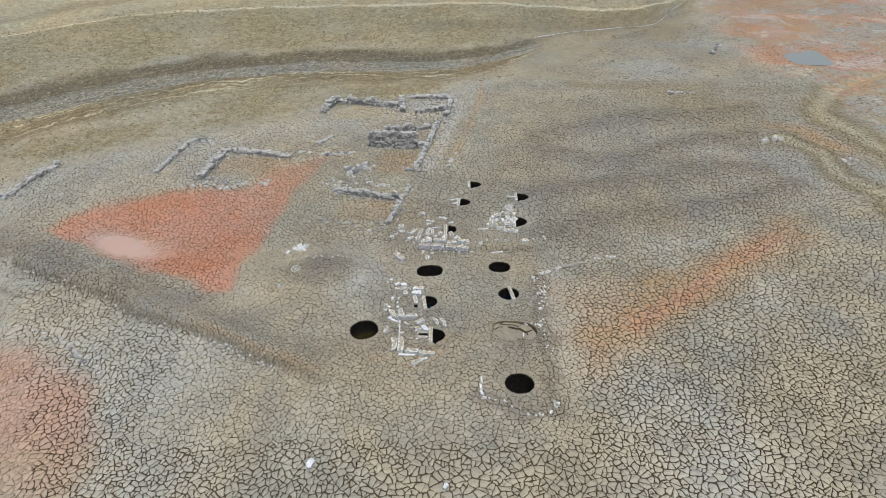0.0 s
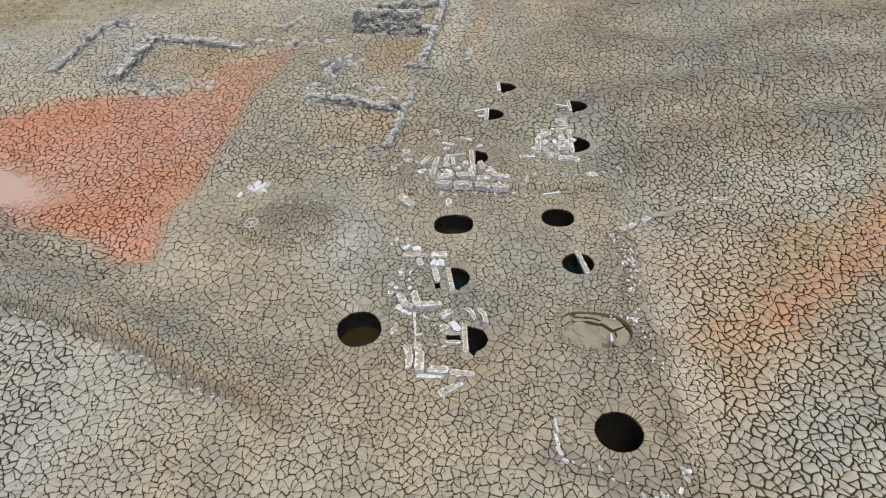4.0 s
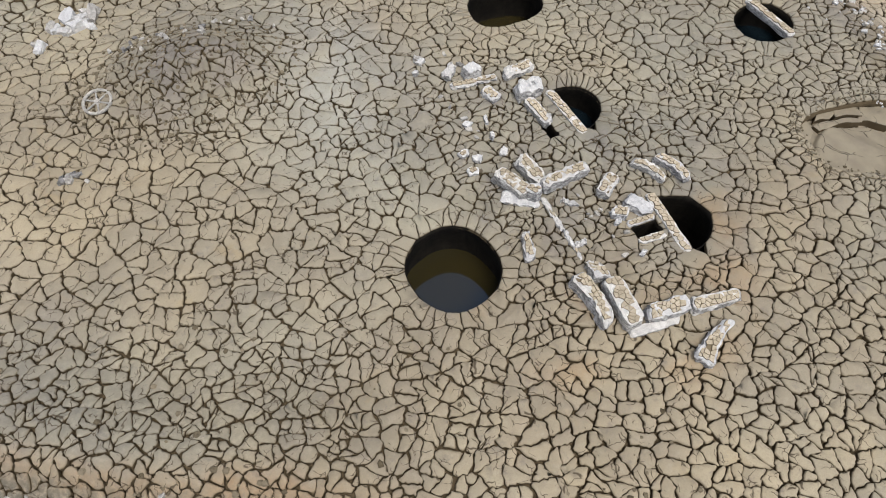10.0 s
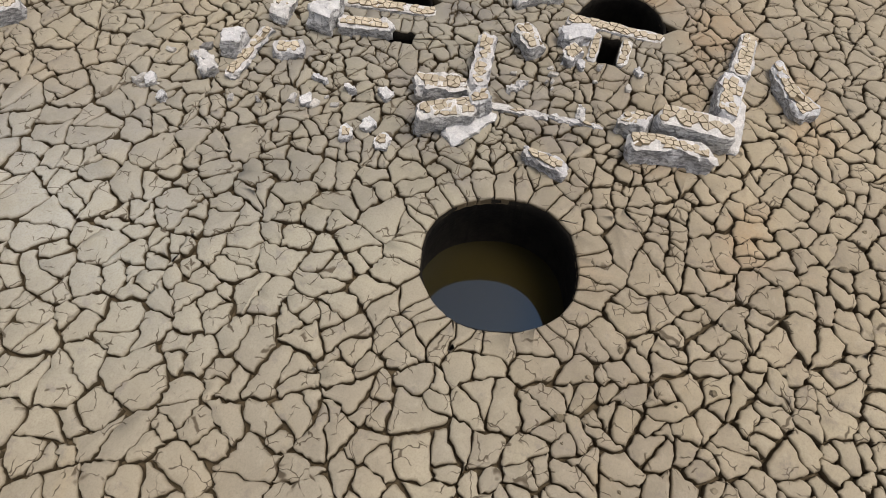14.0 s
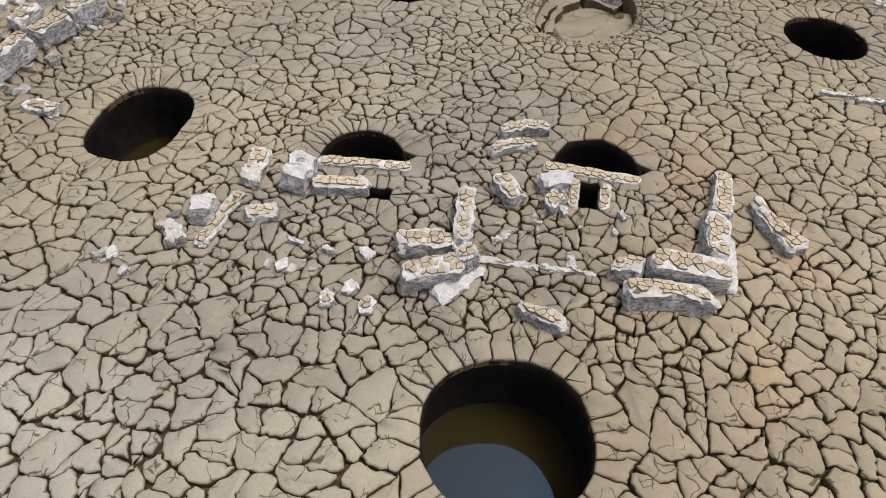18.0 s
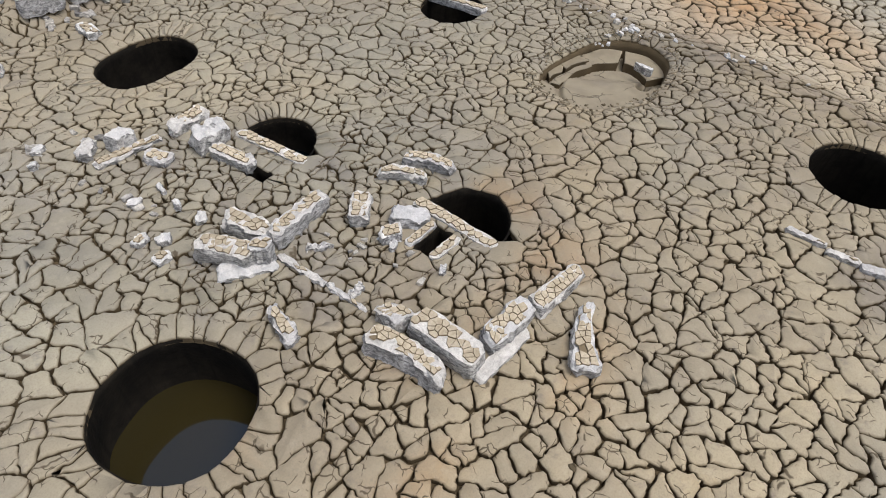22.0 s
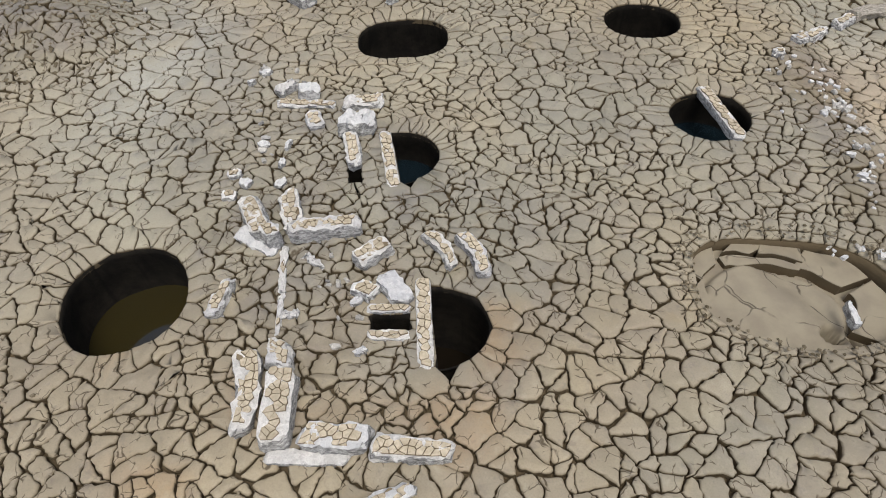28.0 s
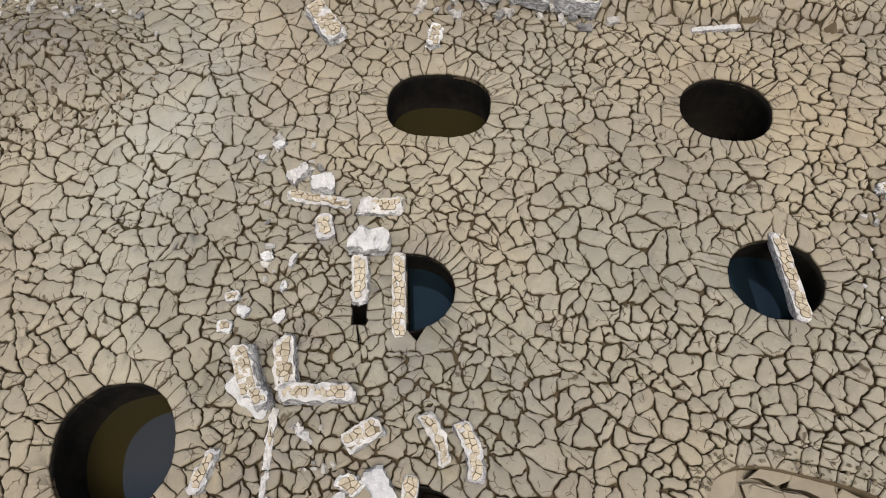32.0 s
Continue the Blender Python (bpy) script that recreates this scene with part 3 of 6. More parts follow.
    # dyke foot: dark damp soil and stones, with the step's shade painted in
    rub_shaded = np.maximum(np.maximum(0.35 * np.exp(-((far_dyke + 2.0) / 1.2) ** 2), 1.0 * np.exp(-((far_dyke + 0.1) / 0.5) ** 2)) * (1 - sst(x, -7, 1)), 0.6 * sst(y - a, 0, 3) * sst(waves(x * 0.3, (y - a) * 3, 0.4, 61), -0.2, 0.6) * (1 - sst(y - b, -1, 2)))
    rub_shaded = np.maximum(rub_shaded, 0.7 * np.exp(-(off_line(x, y, [(-38, 6.2), (-33, 3.8), (-29.5, 4.8)]) / 0.3) ** 2))
    # pale way along the garden wall, with a rusty line beside it
    way = np.interp(y, (27, 31, 40, 50), (2.9, 3.7, 5.0, 6.2))
    salt = np.maximum(salt, 0.95 * sst(1.2 - np.abs(x - way), 0, 0.6) * sst(y, 26, 29) * (1 - sst(y, 50, 54)))
    rust = np.interp(y, (30, 32.5, 40.4, 47.5, 53.3), (5.4, 6.2, 8.0, 9.1, 9.3)) + 0.4 * wob
    orange = np.maximum(orange, 0.45 * sst(0.9 - np.abs(x - rust), 0, 0.8) * sst(y, 30, 34) * (1 - sst(y, 58, 62)))
    beige = np.maximum(beige, 0.7 * sst(x, -12, -11) * (1 - sst(x, -3, -2.4)) * sst(y, 43, 45) * (1 - sst(y + 0.2 * x, 46.6, 47.6)))
    orange = np.maximum(orange, 0.35 * sst(x, -7, -5) * (1 - sst(x, -0.5, 0.5)) * sst(y, 16.6, 17.5) * (1 - sst(y, 20.5, 21.5)))
    orange = np.maximum(orange, 0.4 * sst(within(x, y, [(-26, 26), (-14, 26), (-14, 31), (-22, 32.4)]) + wob, -1, 1.5))
    one = np.ones_like(x)
    pack = lambda *some: np.stack([np.clip(k * one, 0, 1) for k in some] + [one], -1)
    return pack(red, orange, hill), pack(salt * (1 - hill), wet_shaded, rub_shaded), pack(ochre, beige, dark)


def soil_of(x, y):
    """What paints the soil at each place of the plan, by attribute."""
    a, b, c = bank_lines(x)
    climb = np.stack([np.clip((y - a) / np.maximum(b - a, 1.0), -3, 6), sst(b - a, 2.5, 6), np.clip(y - c, -40, 40), sst(x, 52, 62) * sst(y, 32, 44)], -1)
    return dict(zip(("stain", "soil", "bank", "strata"), (*zones(x, y), climb)))


def paint_soil(me, co, made=None):
    for name, value in (made or soil_of(co[:, 0], co[:, 1])).items():
        me.attributes.new(name, "FLOAT_COLOR", "POINT").data.foreach_set("color", value.astype(np.float32).ravel())


def mesh_of(name, co, faces, mats, smooth=False):
    me = bpy.data.meshes.new(name)
    me.from_pydata(co, [], faces)
    for m in mats:
        me.materials.append(m)
    if smooth:
        me.shade_smooth()
    return me


def part(name, bm, material, parent, label=""):
    me = bpy.data.meshes.new(name)
    bm.to_mesh(me)
    bm.free()
    me.materials.append(material)
    ob = new(name, me)
    ob.parent = parent
    if label:
        tagged(ob, label)
    return ob


# ---- pits: outlines in the plan ----
PITS = []


def oval(cx, cy, rx, ry, rz=0.0, power=2.0, n=44):
    a, out = radians(rz), []
    for k in range(n):
        t = 2 * math.pi * k / n
        c, s = math.cos(t), math.sin(t)
        u = math.copysign(abs(c) ** (2 / power), c) * rx
        v = math.copysign(abs(s) ** (2 / power), s) * ry
        out.append((cx + u * math.cos(a) - v * math.sin(a), cy + u * math.sin(a) + v * math.cos(a)))
    return out


def half(cx, cy, rx, ry, rz=0.0, n=22):
    """A round pit of which only the half on the +x side of a chord is open."""
    a, out = radians(rz), []
    for k in range(n + 1):
        t = math.pi * (k / n - 0.5)
        u, v = math.cos(t) * rx, math.sin(t) * ry
        out.append((cx + u * math.cos(a) - v * math.sin(a), cy + u * math.sin(a) + v * math.cos(a)))
    for k in range(1, 8):
        v = ry * (1 - 2 * k / 8)
        out.append((cx - v * math.sin(a), cy + v * math.cos(a)))
    return out


def slot(cx, cy, lx, ly, rz=0.0):
    a, out = radians(rz), []
    for u0, v0, u1, v1 in ((-1, -1, 1, -1), (1, -1, 1, 1), (1, 1, -1, 1), (-1, 1, -1, -1)):
        for k in range(5):
            u, v = (u0 + (u1 - u0) * k / 5) * lx / 2, (v0 + (v1 - v0) * k / 5) * ly / 2
            out.append((cx + u * math.cos(a) - v * math.sin(a), cy + u * math.sin(a) + v * math.cos(a)))
    return out


def pit(outline, sag, label, group="soaking pits", water=1.38):
    PITS.append((np.array(outline), sag, label, group, water))


pit(oval(-0.1, -0.45, 1.14, 1.18, 20, 2.25), 0.1, "large round open pit in cracked mud, murky water inside")
pit(half(5.64, -1.22, 0.99, 0.84, 6), 0.03, "half-covered round pit beside a stone beam", water=2.3)
pit(half(4.78, 3.26, 0.95, 0.83, 10), 0.05, "half-covered round pit with dark blue water", water=0.95)
pit(oval(11.95, 4.36, 0.9, 0.83, -5), 0.05, "round open pit bridged by a stone beam", water=0.95)
pit(oval(4.74, 7.98, 1.2, 0.9, 2, 2.6), 0.12, "oblong open pit with a sagging mud collar")
pit(oval(11.22, 8.46, 1.0, 0.86, -3, 2.2), 0.08, "oval open pit with a wide mud collar", water=2.2)
pit(oval(12.38, -6.48, 1.07, 1.0, -8), 0.03, "round open pit full of shadow, in cracked mud", water=2.4)
pit(half(6.16, 14.45, 0.85, 0.78), 0.02, "half-covered pit at a stone court, dark inside", water=2.2)
pit(half(7.22, 19.98, 1.08, 0.74), 0.02, "half-covered pit beside a pale beam, dark inside", water=2.2)
pit(half(8.26, 24.18, 1.2, 0.74), 0.02, "small far pit, half covered, dark inside", water=2.2)
pit(half(13.02, 15.83, 1.14, 0.9), 0.02, "half-covered pit beside heaped pale slabs", water=2.2)
pit(half(13.4, 20.56, 1.16, 0.75), 0.02, "half-covered pit with a pale beam", water=2.2)
pit(slot(4.88, -1.13, 0.68, 0.33), 0.0, "small square opening framed by stone slabs", "square openings")
pit(slot(3.92, 2.66, 0.27, 0.46, 11), 0.0, "narrow rectangular opening beside a stone", "square openings")
POOL = np.array(oval(12.22, -0.45, 1.84, 1.27, -10, 2.2, 48))
POOL = POOL + 0.09 * np.stack([waves(POOL[:, 0], POOL[:, 1], 2.6, 101), waves(POOL[:, 0], POOL[:, 1], 2.6, 102)], 1)


def inside(points, outline):
    """Which points lie inside an outline."""
    x, y = points[:, 0], points[:, 1]
    hit = np.zeros(len(points), bool)
    near = (np.abs(x - outline[:, 0].mean()) < 3) & (np.abs(y - outline[:, 1].mean()) < 3)
    xs, ys = x[near], y[near]
    odd = np.zeros(len(xs), bool)
    for (x0, y0), (x1, y1) in zip(outline, np.roll(outline, -1, 0)):
        cross = (y0 > ys) != (y1 > ys)
        odd ^= cross & (xs < (x1 - x0) * (ys - y0) / (y1 - y0 + 1e-12) + x0)
    hit[near] = odd
    return hit


def rim_gap(points):
    """Distance to the nearest pit rim, and how deep the mud sags at that rim."""
    best, depth = np.full(len(points), 99.0), np.zeros(len(points))
    for outline, sag in [(p[0], p[1]) for p in PITS] + [(POOL, 0.12)]:
        c = outline.mean(0)
        near = np.hypot(*(points - c).T) < 3.2
        if near.any():
            d = np.sqrt(((points[near][:, None] - outline[None]) ** 2).sum(-1)).min(1)
            better = d < best[near]
            idx = np.flatnonzero(near)[better]
            best[idx], depth[idx] = d[better], sag
    return best, depth


def top(x, y):
    """Height of the mud's surface, with the sag round the pits."""
    p = np.stack([np.atleast_1d(np.asarray(x, float)), np.atleast_1d(np.asarray(y, float))], -1)
    d, sag = rim_gap(p)
    return land(p[:, 0], p[:, 1]) - sag * np.exp(-d / 0.35)


def top1(x, y):
    return float(top(x, y)[0])


# ---- cracked mud ----
def cell_polygons(seeds, reach, keep=None):
    """The cell of each kept seed: the ground nearer to it than to any other seed."""
    buckets = {}
    for i, (x, y) in enumerate(seeds.tolist()):
        buckets.setdefault((int(x // reach), int(y // reach)), []).append((x, y))
    cells = {}
    for i, (x, y) in enumerate(seeds.tolist()):
        if keep is not None and not keep[i]:
            continue
        bx, by = int(x // reach), int(y // reach)
        near = []
        for gx in (bx - 1, bx, bx + 1):
            for gy in (by - 1, by, by + 1):
                near += buckets.get((gx, gy), ())
        near = sorted(((u - x) ** 2 + (v - y) ** 2, u, v) for u, v in near)[1:]
        poly, r = [(x - reach, y - reach), (x + reach, y - reach), (x + reach, y + reach), (x - reach, y + reach)], 9.0
        for d2, u, v in near:
            if d2 > 4 * r:
                break
            if d2 < 1e-6:
                continue
            nx, ny = u - x, v - y
            lim = nx * (u + x) / 2 + ny * (v + y) / 2
            side = [nx * px + ny * py - lim for px, py in poly]
            if max(side) <= 0:
                continue
            out, n = [], len(poly)
            for k in range(n):
                a, b, sa, sb = poly[k], poly[(k + 1) % n], side[k], side[(k + 1) % n]
                if sa <= 0:
                    out.append(a)
                if (sa < 0) != (sb < 0) and sa != sb:
                    t = sa / (sa - sb)
                    if 0 < t < 1:
                        out.append((a[0] + (b[0] - a[0]) * t, a[1] + (b[1] - a[1]) * t))
            poly = out
            if len(poly) < 3:
                break
            r = max((px - x) ** 2 + (py - y) ** 2 for px, py in poly)
        if len(poly) >= 3:
            cells[i] = poly
    return cells


def in_view(x, y, more=0.0):
    """The stretch of the lake bed that is built plate by plate."""
    left = x - (-22 - (y + 17) * 0.66)
    right = (36 + (y + 17) * 0.52) - x
    return np.minimum(np.minimum(left, right), np.minimum(np.minimum(y + 19.5, np.minimum(60 - y, shore(x) - 3 - y)), np.minimum(x + 47, 61 - x))) + more


rng = np.random.RandomState(7)


def court(p):
    """Trodden ground round the stones, where the plates are small."""
    x, y = p[:, 0], p[:, 1]
    a = (x > 1) & (x < 6.3) & (y > -3.4) & (y < 6)
    b = (np.abs(dike(x, y) + 1.5) < 1.5) & (x < -3) & (x > -22)
    c = (x > 12.6) & (x < 15.4) & (y > 1.5) & (y < 7.5)
    d = (x > 1) & (x < 15) & (y > 9.3) & (y < 16.5)
    e = ((x + 5.4) / 3.2) ** 2 + ((y - 7.6) / 2.2) ** 2 < 1
    f = np.hypot(x - 12.2, y + 0.5) < 2.3
    return a | b | c | d | e | f


def close(p):
    return (p[:, 0] > -15) & (p[:, 0] < 17) & (p[:, 1] > -12) & (p[:, 1] < 12.5)


def plate_size(p):
    """How wide a plate is: small where the ground was trodden, broad on the open flats."""
    x, y = p[:, 0], p[:, 1]
    size = 0.51 + 0.04 * waves(x, y, 0.3, 81) + 0.1 * sst(y, 26, 42)
    d = dike(x, y)
    bed_ = sst(-d, 0, 1.5) * sst(x, -16, -12) * (1 - sst(x, 14.2, 15.6)) * (1 - sst(y, 11, 13))
    size = size + bed_ * (0.585 - 0.085 * sst(x, 0, 4) - size + 0.05 * waves(x, y, 0.8, 82))
    band = sst(d, -5.5, -3.5) * (1 - sst(d, -0.8, -0.2)) * (1 - sst(x, -2, 3))
    size = size - band * (size - 0.44)
    return np.where(court(p), np.minimum(size, 0.4), size)


def sown(step):
    """Seeds of the plates, each clear of its neighbours by its own size."""
    gx, gy = np.meshgrid(np.arange(-48, 62, step), np.arange(-20, 60, step))
    p = np.stack([gx.ravel(), gy.ravel()], -1)
    p = p + (rng.rand(*p.shape) - 0.5) * step
    p = p[in_view(p[:, 0], p[:, 1]) > 0]
    p = p[rng.permutation(len(p))]
    r = plate_size(p) * 0.98
    taken, kept = {}, []
    for (x, y), d in zip(p.tolist(), r.tolist()):
        bx, by = int(x // 0.8), int(y // 0.8)
        near = [q for u in (bx - 1, bx, bx + 1) for v in (by - 1, by, by + 1) for q in taken.get((u, v), ())]
        if all((x - q[0]) ** 2 + (y - q[1]) ** 2 > d * d for q in near):
            taken.setdefault((bx, by), []).append((x, y))
            kept.append((x, y))
    return np.array(kept)


seeds = sown(0.22)
# rows of cells that follow each rim
ring = []
clear = np.ones(len(seeds), bool)
for outline in [p[0] for p in PITS] + [POOL]:
    size = np.ptp(outline, 0).min()
    d = np.sqrt(((seeds[:, None] - outline.mean(0)) ** 2).sum(-1))[:, 0]
    nearby = np.flatnonzero(d < 2.6)
    gap = np.sqrt(((seeds[nearby][:, None] - outline[None]) ** 2).sum(-1)).min(1)
    clear[nearby[(gap < (0.52 if outline is POOL else 0.4 if size > 0.6 else 0.12)) | inside(seeds[nearby], outline)]] = False
    along = np.roll(outline, -1, 0) - np.roll(outline, 1, 0)
    normal = np.stack([along[:, 1], -along[:, 0]], -1) / np.linalg.norm(along, axis=1)[:, None]
    if size > 0.6:
        few = np.flatnonzero(rng.rand(len(outline)) > 0.3)
        out = 0.15 + 0.1 * rng.rand(len(few), 1)
    else:
        few, out = np.arange(1, len(outline), 2), 0.09
    if outline is POOL:
        # the slumped edge has crumbled into crumbs
        out = 0.08 + 0.05 * rng.rand(len(few), 1)
        ring += [outline + normal * (0.24 + 0.09 * rng.rand(len(outline), 1)), outline + normal * (0.42 + 0.1 * rng.rand(len(outline), 1)) + 0.1]
    ring += [outline[few] + normal[few] * out, outline[few] - normal[few] * out]
seeds = np.concatenate([seeds[clear]] + ring)
hollow = np.zeros(len(seeds), bool)
for outline in [p[0] for p in PITS] + [POOL]:
    hollow |= inside(seeds, outline)
cells = cell_polygons(seeds, 1.6, ~hollow & (in_view(seeds[:, 0], seeds[:, 1], -0.5) > 0))



def cut(poly, level, x, y, dx, dy):
    """Two halves of a plate, split along a line; each corner carries the crack level of the edge that starts there."""
    left, right, n = [], [], len(poly)
    side = [(p[0] - x) * dy - (p[1] - y) * dx for p in poly]
    for k in range(n):
        a, b, sa, sb, lv = poly[k], poly[(k + 1) % n], side[k], side[(k + 1) % n], level[k]
        if sa <= 0:
            left.append((a, lv))
        else:
            right.append((a, lv))
        if (sa <= 0) != (sb <= 0):
            t = sa / (sa - sb)
            p = (a[0] + (b[0] - a[0]) * t, a[1] + (b[1] - a[1]) * t)
            if sa <= 0:
                left.append((p, 2))
                right.append((p, lv))
            else:
                right.append((p, 2))
                left.append((p, lv))
    return left, right


def area_of(poly):
    return 0.5 * sum(a[0] * b[1] - b[0] * a[1] for a, b in zip(poly, poly[1:] + poly[:1]))


chance = random.Random(11)


def broken(poly, level, most, out, depth=0):
    """Old cracks bound a plate; younger, thinner ones split it until it is small enough."""
    if depth < 3 and len(poly) >= 4 and area_of(poly) > most * chance.uniform(0.6, 2.1):
        cx, cy = sum(p[0] for p in poly) / len(poly), sum(p[1] for p in poly) / len(poly)
        sxx = sum((p[0] - cx) ** 2 for p in poly)
        syy = sum((p[1] - cy) ** 2 for p in poly)
        sxy = sum((p[0] - cx) * (p[1] - cy) for p in poly)
        ang = 0.5 * math.atan2(2 * sxy, sxx - syy) + math.pi / 2 + chance.gauss(0, 0.2)
        r = math.sqrt(min(sxx, syy) / len(poly)) * 0.2
        a, b = cut(poly, level, cx + chance.uniform(-r, r), cy + chance.uniform(-r, r), math.cos(ang), math.sin(ang))
        if len(a) >= 3 and len(b) >= 3:
            for h in (a, b):
                broken([p for p, _ in h], [lv for _, lv in h], most, out, depth + 1)
            return
    out.append((poly, level))


def shrunk(poly, gaps):
    """A plate drawn in from each edge by that edge's own gap."""
    n, out = len(poly), []
    cx, cy = sum(p[0] for p in poly) / n, sum(p[1] for p in poly) / n
    norm = []
    for k in range(n):
        ax, ay = poly[k]
        bx, by = poly[(k + 1) % n]
        l = math.hypot(bx - ax, by - ay) or 1e-9
        norm.append((-(by - ay) / l, (bx - ax) / l))
    for k in range(n):
        (ax, ay), (bx, by) = norm[k - 1], norm[k]
        det = ax * by - ay * bx
        ga, gb = gaps[k - 1], gaps[k]
        if abs(det) < 0.15:
            g = max(ga, gb)
            p = (poly[k][0] + (ax + bx) * g / 2, poly[k][1] + (ay + by) * g / 2)
        else:
            p = (poly[k][0] + (ga * by - gb * ay) / det, poly[k][1] + (gb * ax - ga * bx) / det)
        d, r = math.hypot(p[0] - poly[k][0], p[1] - poly[k][1]), math.hypot(cx - poly[k][0], cy - poly[k][1])
        if d > 0.45 * r:
            p = (poly[k][0] + (cx - poly[k][0]) * 0.3, poly[k][1] + (cy - poly[k][1]) * 0.3)
        out.append(p)
    return out


plates, sheet_cells = [], []
keys = np.array(list(cells))
site = seeds[keys]
small, by_rim = court(site), rim_gap(site)[0] < 0.34
nearby, broad_ = close(site), plate_size(site)
for k, i in enumerate(keys.tolist()):
    most = 0.62 * broad_[k] ** 2 if small[k] or nearby[k] and dike(*site[k]) < 0 else 0.8 * broad_[k] ** 2
    sheet_cells.append(cells[i])
    some = []
    broken(cells[i], [1] * len(cells[i]), 9 if by_rim[k] else most, some)
    plates += [(p, lv, nearby[k] or small[k], by_rim[k]) for p, lv in some]


def bends(a, b, step):
    return 1 + int(math.hypot(b[0] - a[0], b[1] - a[1]) / step)


ids, ring_low, ring_mid, ring_top = [], [], [], []
for j, (poly, level, fine_, rim_) in enumerate(plates):
    n = len(poly)
    gaps = []
    big = 0.88 if fine_ else 1.5
    for k in range(n):
        a, b = poly[k], poly[(k + 1) % n]
        mx_, my_ = (a[0] + b[0]) / 2, (a[1] + b[1]) / 2
        vary = 0.5 + 0.5 * math.sin(mx_ * 3.3 + my_ * 1.6) * math.sin(my_ * 2.9 - mx_ * 1.3)
        gaps.append((0.008 + 0.013 * vary if level[k] == 1 else 0.004 + 0.01 * vary if fine_ else 0.008 + 0.011 * vary) * (0.5 if rim_ else 1.0) * big)
    lo, mid_, hi = shrunk(poly, gaps), shrunk(poly, [g + 0.008 * big for g in gaps]), shrunk(poly, [g + (0.026 if fine_ else 0.022) for g in gaps])
    for k in range(n):
        q = (k + 1) % n
        m = bends(poly[k], poly[q], 0.07 if fine_ else 0.17)
        for s in range(m):
            f = s / m
            ids.append(j)
            for store, r in ((ring_low, lo), (ring_mid, mid_), (ring_top, hi)):
                store.append((r[k][0] + (r[q][0] - r[k][0]) * f, r[k][1] + (r[q][1] - r[k][1]) * f))
ids, ring_low, ring_mid, ring_top = np.array(ids), np.array(ring_low), np.array(ring_mid), np.array(ring_top)


def wander(p):
    """Warp the plan so that the cracks wander, but leave the rims of the pits alone."""
    loose = sst(rim_gap(p)[0], 0.05, 0.5)[:, None]
    x, y = p.T
    return p + loose * np.stack([0.06 * waves(x, y, 4.5, 70) + 0.036 * waves(x, y, 12, 71) + 0.021 * waves(x, y, 31, 74) + 0.011 * waves(x, y, 66, 78), 0.06 * waves(x, y, 4.5, 72) + 0.036 * waves(x, y, 12, 73) + 0.021 * waves(x, y, 31, 75) + 0.011 * waves(x, y, 66, 79)], -1)


first = np.r_[0, np.flatnonzero(np.diff(ids)) + 1]
count = np.diff(np.r_[first, len(ids)])
which = np.repeat(np.arange(len(first)), count)
# corners crumble: each ring is rounded a little, but not at the pits
spot = np.arange(len(ids))
after, before = spot + 1, spot - 1
after[first + count - 1], before[first] = first, first + count - 1
firm = np.array([0.0 if p[3] else 0.3 if p[2] else 0.14 for p in plates])[which][:, None]
for _ in range(2):
    for p in (ring_low, ring_mid, ring_top):
        p += firm * ((p[after] + p[before]) / 2 - p)
ring_low, ring_mid, ring_top = wander(ring_low), wander(ring_mid), wander(ring_top)
centre = np.add.reduceat(ring_low, first, 0) / count[:, None]
height = top(*ring_low.T)
off = ring_low - centre[which]
lift = (rng.rand(len(first)) - 0.5) * 0.022
tilt = (rng.rand(len(first), 2) - 0.5) * 0.055
rough_ground = np.clip(zones(*centre.T)[1][:, 1] * 1.4 - 0.4, 0, 1) * (dike(*centre.T) < 0)
open_ = np.where([p[2] for p in plates], 1.0, 1.8)
lift, tilt = lift * (open_ + 2 * rough_ground), tilt * (open_ + 2.5 * rough_ground)[:, None]
rise = lift[which] + (off * tilt[which]).sum(1)
low = np.c_[ring_low, height - 0.16]
brow = np.c_[ring_low, height + rise - 0.034]
shoulder = np.c_[ring_mid, height + rise - 0.012]
crown = np.c_[ring_top, height + rise]


def plate_faces(start, n, rows=4):
    f = []
    for r in range(rows - 1):
        a, b = range(start + r * n, start + r * n + n), range(start + r * n + n, start + r * n + 2 * n)
        f += [(a[k], a[(k + 1) % n], b[(k + 1) % n], b[k]) for k in range(n)]
    f.append(tuple(range(start + (rows - 1) * n, start + rows * n)))
    return f


# the sheet under the plates: the cells themselves, then a grid that runs on to the horizon
lines = lambda a, b: np.concatenate([a - np.geomspace(1500, 4, 22), np.arange(a, b, 1.6), b + np.geomspace(4, 1500, 22)])
gx, gy = lines(-110, 120), lines(-40, 150)
mx, my = np.meshgrid(gx, gy)
grid = np.c_[mx.ravel(), my.ravel(), land(mx.ravel(), my.ravel()) - 0.055]
grid[:, 2] = np.minimum(grid[:, 2], 16)
covered = (in_view(mx, my, -1.8) > 0).ravel()
w = len(gx)
sheet_faces, mat_of = [], []
for r in range(len(gy) - 1):
    for c in range(w - 1):
        q = (r * w + c, r * w + c + 1, (r + 1) * w + c + 1, (r + 1) * w + c)
        if not all(covered[k] for k in q):
            sheet_faces.append(q)
            mat_of.append(0)
base = len(grid)
bed_xy = []
for poly in sheet_cells:
    sheet_faces.append(tuple(range(base + len(bed_xy), base + len(bed_xy) + len(poly))))
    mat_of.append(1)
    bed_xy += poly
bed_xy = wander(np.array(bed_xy))
